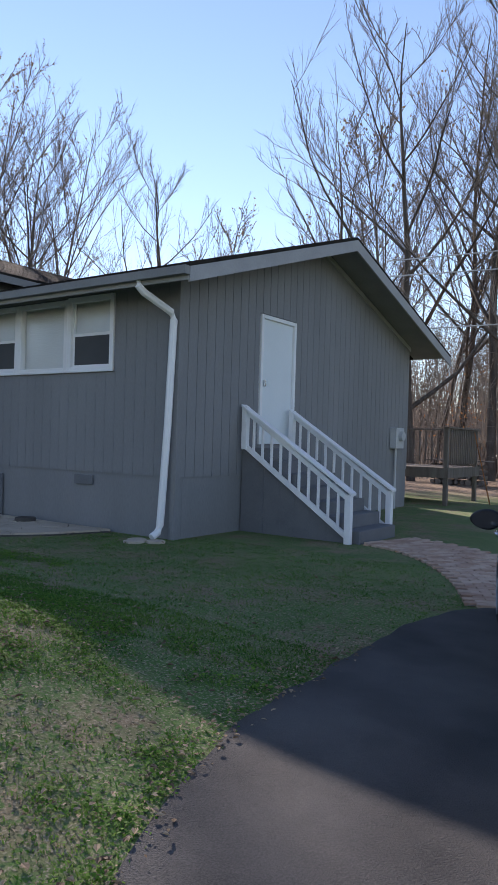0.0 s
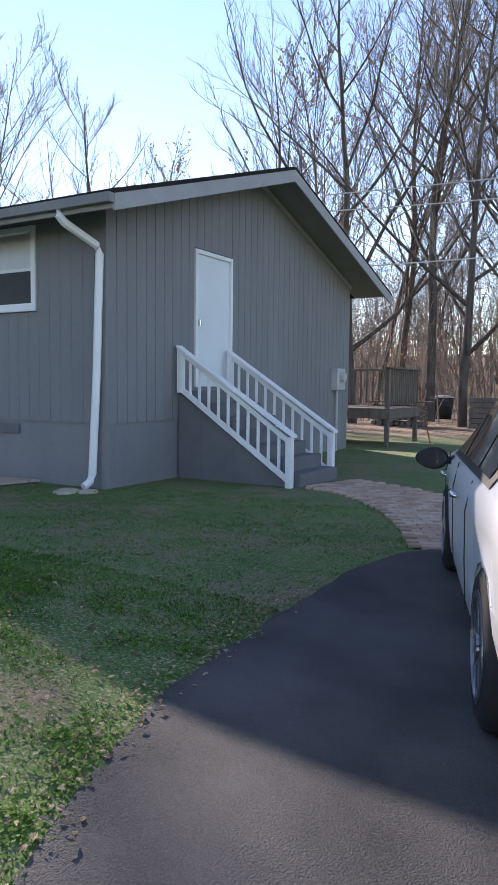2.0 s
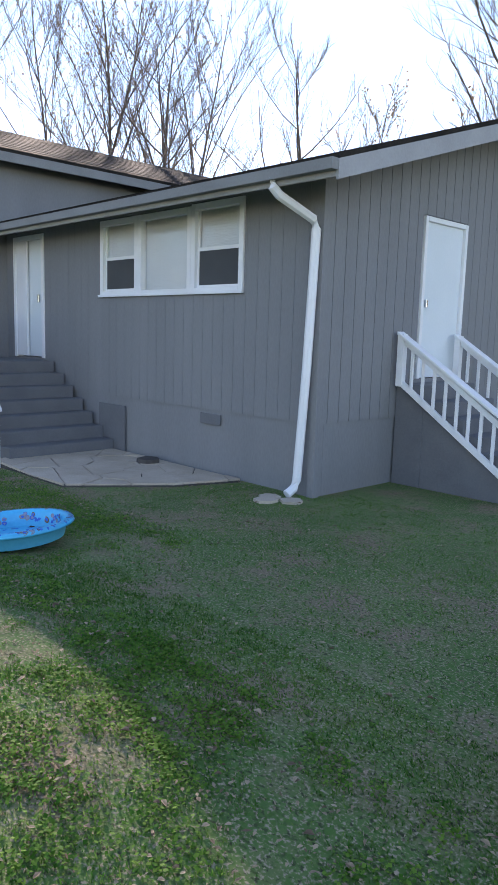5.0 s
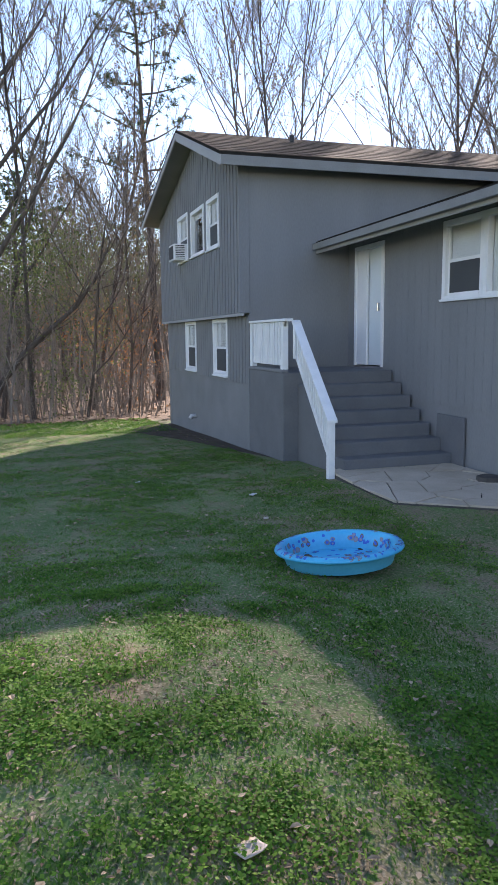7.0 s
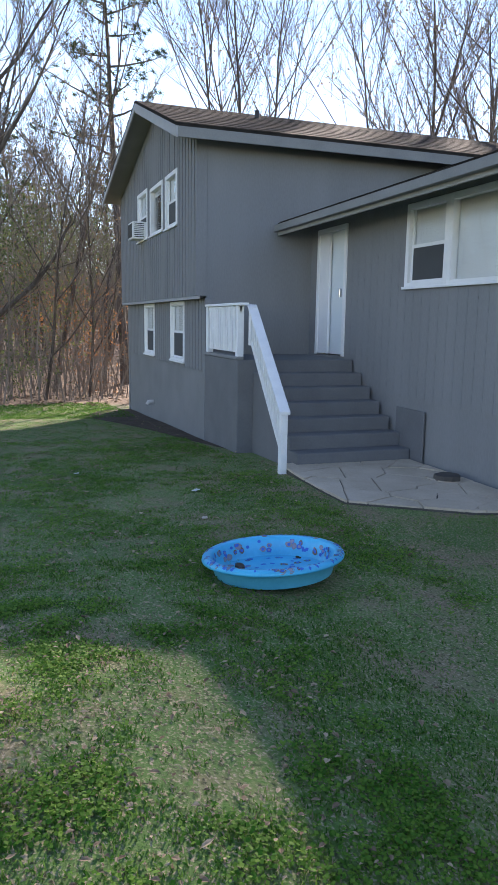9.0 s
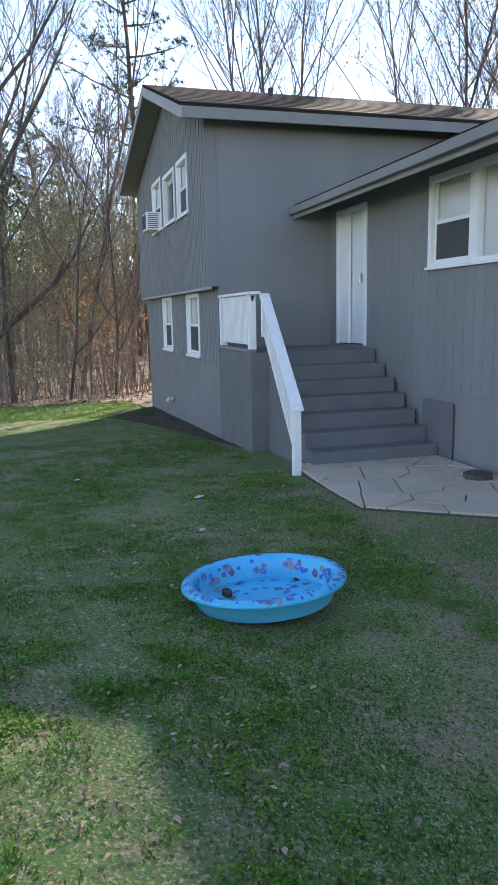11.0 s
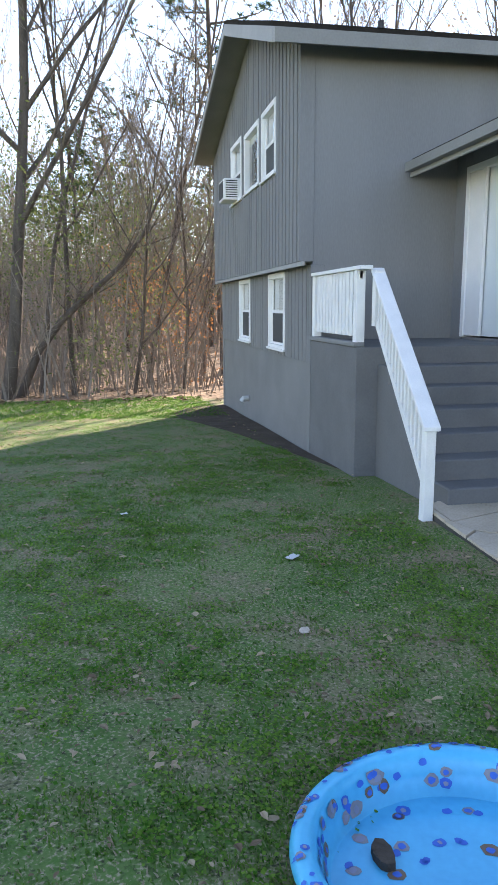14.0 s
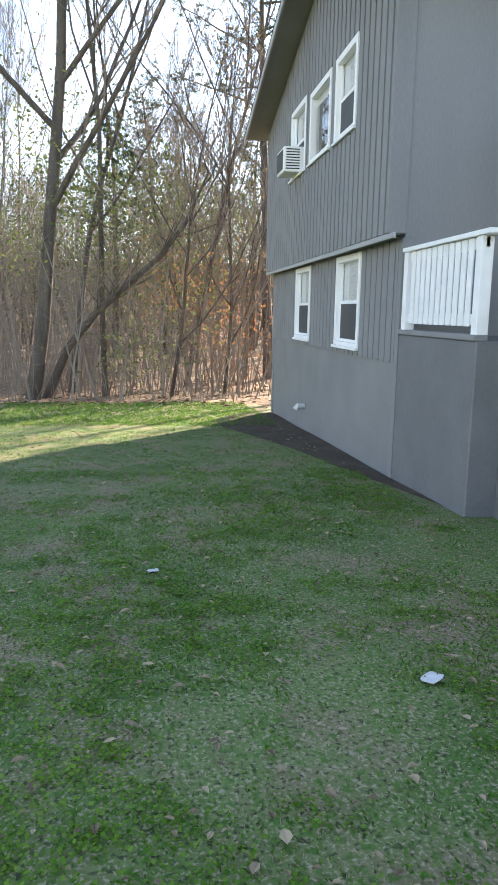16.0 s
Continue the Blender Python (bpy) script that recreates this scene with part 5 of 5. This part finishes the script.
leafage("evergreen_leaves", [(-27, 1.4, 5.2, 0.7, 260), (-26.8, -0.3, 4.0, 0.6, 160), (-28.5, 2.8, 6.0, 0.6, 120), (-26.5, -1.8, 0.3, 0.35, 260), (-29, 4.0, 2.2, 0.8, 220), (-30, -4, 3.0, 1.0, 300), (-38, 4.5, 5.6, 1.3, 900), (-42, 6.5, 6.5, 1.4, 900), (-35, 3.2, 5.0, 1.3, 1100), (-27.5, 0.6, 6.6, 0.9, 260), (-34, 0.5, 4.4, 1.4, 1000), (-46, 3.4, 6.0, 2.0, 2200), (-47, 8.0, 6.4, 1.7, 1600), (-40, -2, 4.5, 1.8, 900), (-26.2, 1.6, 4.4, 0.9, 240), (-26.4, 2.6, 1.2, 0.5, 160), (-7, 33, 4.5, 1.3, 400), (-3.5, 35, 5.5, 1.2, 300)], EVERGREEN, "sparse green leaves of vines and shrubs", 41, 0.055)
leafage("russet_leaves", [(-32, 4.4, 3.2, 0.8, 260), (-34, 6.0, 2.4, 0.9, 260), (-31.5, 5.6, 1.3, 0.7, 160), (-36, 3.0, 3.6, 0.9, 200), (-12, 33, 2.5, 1.2, 160)], RUSSET, "russet leaves clinging to young trees", 42, 0.055)

# ---- brick path ----
path_bed_pts = [(-5.55, 9.62), (-5.0, 9.45), (-4.4, 9.0), (-3.85, 8.4), (-3.4, 7.75), (-3.05, 7.1), (-2.8, 6.55)]


def smooth_path(t):
    k = t * (len(path_bed_pts) - 1)
    i = min(int(k), len(path_bed_pts) - 2)
    a, b = Vector(path_bed_pts[i]), Vector(path_bed_pts[i + 1])
    p0, p3 = Vector(path_bed_pts[max(i - 1, 0)]), Vector(path_bed_pts[min(i + 2, len(path_bed_pts) - 1)])
    u = k - i
    return 0.5 * (2 * a + (b - p0) * u + (2 * p0 - 5 * a + 4 * b - p3) * u * u + (3 * a - p0 - 3 * b + p3) * u ** 3)


HW = 0.56
bm = bmesh.new()
prev = None
for k in range(41):
    c = smooth_path(k / 40)
    d = (smooth_path(min(1, k / 40 + 0.01)) - smooth_path(max(0, k / 40 - 0.01))).normalized()
    s = Vector((-d.y, d.x))
    row = [bm.verts.new((*(c + s * w), ground_z(*(c + s * w)) + 0.012)) for w in (-HW - 0.03, 0, HW + 0.03)]
    if prev:
        for i in range(2):
            bm.faces.new((prev[i], prev[i + 1], row[i + 1], row[i]))
    prev = row
path = tagged(part("path", bm, SAND), "curved worn red brick path to the side steps", "path", kind="structure")
bm = bmesh.new()
box(bm, -0.098, 0.098, -0.048, 0.048, -0.03, 0.012, 0.005)
brick_mesh = bpy.data.meshes.new("brick")
bm.to_mesh(brick_mesh)
bm.free()
brick_mesh.materials.append(BRICK)
brng = random.Random(2)
total = 4.75
for i in range(int(total / 0.104)):
    t = (i + 0.5) / int(total / 0.104)
    c = smooth_path(t)
    d = (smooth_path(min(1, t + 0.01)) - smooth_path(max(0, t - 0.01))).normalized()
    s = Vector((-d.y, d.x))
    for j in range(6 if i % 2 else 5):
        w = (j - (2.5 if i % 2 else 2.0)) * 0.204
        if abs(w) > HW:
            continue
        q = c + s * w
        b = new("brick", brick_mesh)
        b.parent = path
        b.location = (q.x, q.y, ground_z(q.x, q.y) + 0.016 + brng.uniform(-0.003, 0.004))
        b.rotation_euler = (brng.uniform(-0.02, 0.02), brng.uniform(-0.02, 0.02), math.atan2(s.y, s.x) + brng.uniform(-0.02, 0.02))

# ---- grass, leaves and litter ----
grng = np.random.RandomState(7)


def drive_edge(y):
    return np.interp(y, (-14, 0.5, 1.3, 2.1, 2.9, 4.2, 5.3, 6.1, 6.6, 7.2), (-2.3, -2.35, -2.72, -3.06, -3.28, -3.42, -3.5, -3.35, -3.1, -2.4))


path_samples = [smooth_path(k / 30) for k in range(31)]


def on_lawn(x, y):
    if y < 7.2 and x > drive_edge(y) - 0.02:
        return False
    if x > -12.1 and x < -9.2 and y > 5.5:
        return False
    if TX0 < x < -13.6 and y > 5.35 or x < RX1 and y > 7.45 or x < -11.9 and y > 5.6 and x > -13.8:
        return False
    if (x + 7.8) ** 2 + (y - 3.93) ** 2 < 0.2:
        return False
    if x > -7.9 and x < -5.8 and SY0 < y < SY1:
        return False
    if x > -6.2 and y > 6 and min((x - p.x) ** 2 + (y - p.y) ** 2 for p in path_samples) < 0.34:
        return False
    return not (y > 7.2 and x > -2.6)


def scatter(n, x0, x1, y0, y1):
    out = []
    for x, y in zip(grng.uniform(x0, x1, n), grng.uniform(y0, y1, n)):
        if on_lawn(x, y):
            out.append((x, y))
    return out


def blades(name, spots, hmin, hmax, width, mat, label, clump):
    vs, fs = [], []
    for x, y in spots:
        z = ground_z(x, y) - 0.006
        for k in range(clump or 1):
            px, py = x + grng.normal(0, 0.025), y + grng.normal(0, 0.025)
            a = grng.uniform(0, 6.283)
            h = grng.uniform(hmin, hmax)
            lean = grng.uniform(0.2, 1.1) * h
            w = width * grng.uniform(0.7, 1.4)
            dx, dy = math.cos(a), math.sin(a)
            k0 = len(vs)
            vs += [(px - dy * w, py + dx * w, z), (px + dy * w, py - dx * w, z), (px + dx * lean * 0.4 + dy * w * 0.7, py + dy * lean * 0.4 - dx * w * 0.7, z + h * 0.65), (px + dx * lean, py + dy * lean, z + h * 0.9)]
            fs += [(k0, k0 + 1, k0 + 2), (k0, k0 + 2, k0 + 3)]
    tagged(raw(name, vs, fs, mat), label, "grass", kind="stuff")


def patch(x, y):
    """Where the turf is thick (above 0) and where it is worn thin."""
    return 0.85 * noise.noise(Vector((x * 0.9, y * 0.9, 5.0))) + 0.75 * noise.noise(Vector((x * 3.6, y * 3.6, 9.0))) + 0.12


def thick(spots, low):
    return [q for q in spots if patch(*q) + grng.normal(0, 0.2) > low]


blades("grass", thick(scatter(34000, -8.5, -2.2, 0.6, 4.2), -0.12), 0.008, 0.024, 0.0028, BLADE, "short green lawn grass in tufts", 5)
blades("grass", thick(scatter(20000, -15, -2.4, 3.0, 8.0), -0.2), 0.010, 0.027, 0.004, BLADE, "short green lawn grass in tufts", 4)
blades("grass", thick(scatter(24000, -22, -8.0, -2.0, 5.4), -0.2), 0.010, 0.028, 0.0045, BLADE, "short green lawn grass in tufts", 4)
blades("grass", scatter(9000, -25.5, -20.5, -5.0, 5.3), 0.02, 0.05, 0.008, BLADE, "longer green grass near the woods", 4)
blades("dry_grass", [q for q in scatter(80000, -18, -2.2, 0.4, 7.4) if patch(*q) < 0.3], 0.006, 0.022, 0.0032, DEADGRASS, "dry straw coloured grass among the lawn", 0)


def clover(spots, size, each):
    """Mats of small round leaves held nearly level a little above the soil."""
    vs, fs = [], []
    for x, y in spots:
        for k in range(each):
            px, py = x + grng.normal(0, 0.03), y + grng.normal(0, 0.03)
            s, a = size * grng.uniform(0.6, 1.3), grng.uniform(0, 6.283)
            z = ground_z(px, py) + grng.uniform(0.006, 0.030)
            u, w = (math.cos(a) * s, math.sin(a) * s), (-math.sin(a) * s, math.cos(a) * s)
            t1, t2 = grng.uniform(-0.5, 0.5) * s, grng.uniform(-0.5, 0.5) * s
            k0 = len(vs)
            vs += [(px - u[0], py - u[1], z - t1), (px + w[0], py + w[1], z + t2), (px + u[0], py + u[1], z + t1), (px - w[0], py - w[1], z - t2)]
            fs.append((k0, k0 + 1, k0 + 2, k0 + 3))
    tagged(raw("clover", vs, fs, CLOVER), "bright green clover and weeds growing in the lawn", "clover", kind="stuff")


clover(thick(scatter(12000, -7.5, -2.3, 0.5, 3.6), 0.3), 0.0075, 16)
clover(thick(scatter(16000, -16, -7.0, 0.4, 5.3), 0.25), 0.0075, 11)


def leaves(name, spots, smin, smax, mat, label):
    vs, fs = [], []
    for x, y in spots:
        z = ground_z(x, y) + grng.uniform(0.012, 0.035)
        a, s = grng.uniform(0, 6.283), grng.uniform(smin, smax)
        u = Vector((math.cos(a), math.sin(a), grng.uniform(-0.25, 0.25))) * s
        w = Vector((-math.sin(a), math.cos(a), 0)) * s * grng.uniform(0.4, 0.7)
        fold = Vector((0, 0, s * grng.uniform(0.1, 0.5)))
        c = Vector((x, y, z))
        k = len(vs)
        vs += [tuple(c - u), tuple(c - u * 0.2 + w + fold), tuple(c + u * 0.5 + w * 0.7 + fold), tuple(c + u), tuple(c + u * 0.5 - w * 0.7 + fold), tuple(c - u * 0.2 - w + fold)]
        fs += [(k, k + 1, k + 2, k + 3), (k, k + 3, k + 4, k + 5)]
    tagged(raw(name, vs, fs, mat), label, "leaves", kind="stuff")


leaves("fallen_leaves", scatter(2600, -16, -2.2, 0.4, 7.4), 0.006, 0.024, DEADLEAF, "dry fallen leaves strewn on the lawn")
leaves("fallen_leaves", thick(scatter(2600, -7.0, -2.6, 0.4, 3.4), -0.6), 0.005, 0.016, DEADLEAF, "crumbled brown leaves on the worn mound")
leaves("fallen_leaves", scatter(2600, -24, -8, -3, 5.4), 0.008, 0.03, DEADLEAF, "dry fallen leaves strewn on the lawn")
leaves("fallen_leaves", [(x, y) for x, y in zip(grng.uniform(-34, -24, 2600), grng.uniform(-14, 12, 2600))], 0.04, 0.09, DEADLEAF, "deep leaf litter at the edge of the woods")
leaves("fallen_leaves", [(drive_edge(y) + grng.normal(-0.05, 0.07), y) for y in grng.uniform(0.2, 4.6, 420)], 0.005, 0.02, DEADLEAF, "crumbled leaves along the driveway edge")


def big_leaf(name, x, y, size, mat, label, category, turn):
    bm = bmesh.new()
    rows = []
    for i in range(7):
        t = i / 6
        w = size * 0.42 * math.sin(math.pi * (0.08 + 0.9 * t)) * (1 + 0.25 * math.sin(t * 19))
        z = 0.012 + 0.14 * size * t * t
        rows.append([bm.verts.new((size * (t - 0.5), s * w, z + abs(s) * w * 0.25 * math.cos(5 * t)**2)) for s in (-1, -0.5, 0, 0.5, 1)])
    for r, q in zip(rows, rows[1:]):
        for k in range(4):
            bm.faces.new((r[k], r[k + 1], q[k + 1], q[k]))
    ob = part(name, bm, mat, None, "", True)
    sol = ob.modifiers.new("thickness", "SOLIDIFY")
    sol.thickness = 0.002
    ob.matrix_basis = pose(x, y, ground_z(x, y), 0, 0, turn)
    return tagged(ob, label, category)


big_leaf("leaf", -4.76, 2.23, 0.10, PALELEAF, "large pale curled dry leaf on the lawn", "leaf", 75)
big_leaf("litter", -10.86, 4.18, 0.10, PAPER, "crumpled white paper litter on the lawn", "litter", 95)
big_leaf("litter", -12.4, 3.05, 0.08, PAPER, "small white scrap of litter on the lawn", "litter", 60)
big_leaf("leaf", -9.7, 3.95, 0.07, PALELEAF, "pale curled leaf on the lawn", "leaf", 140)
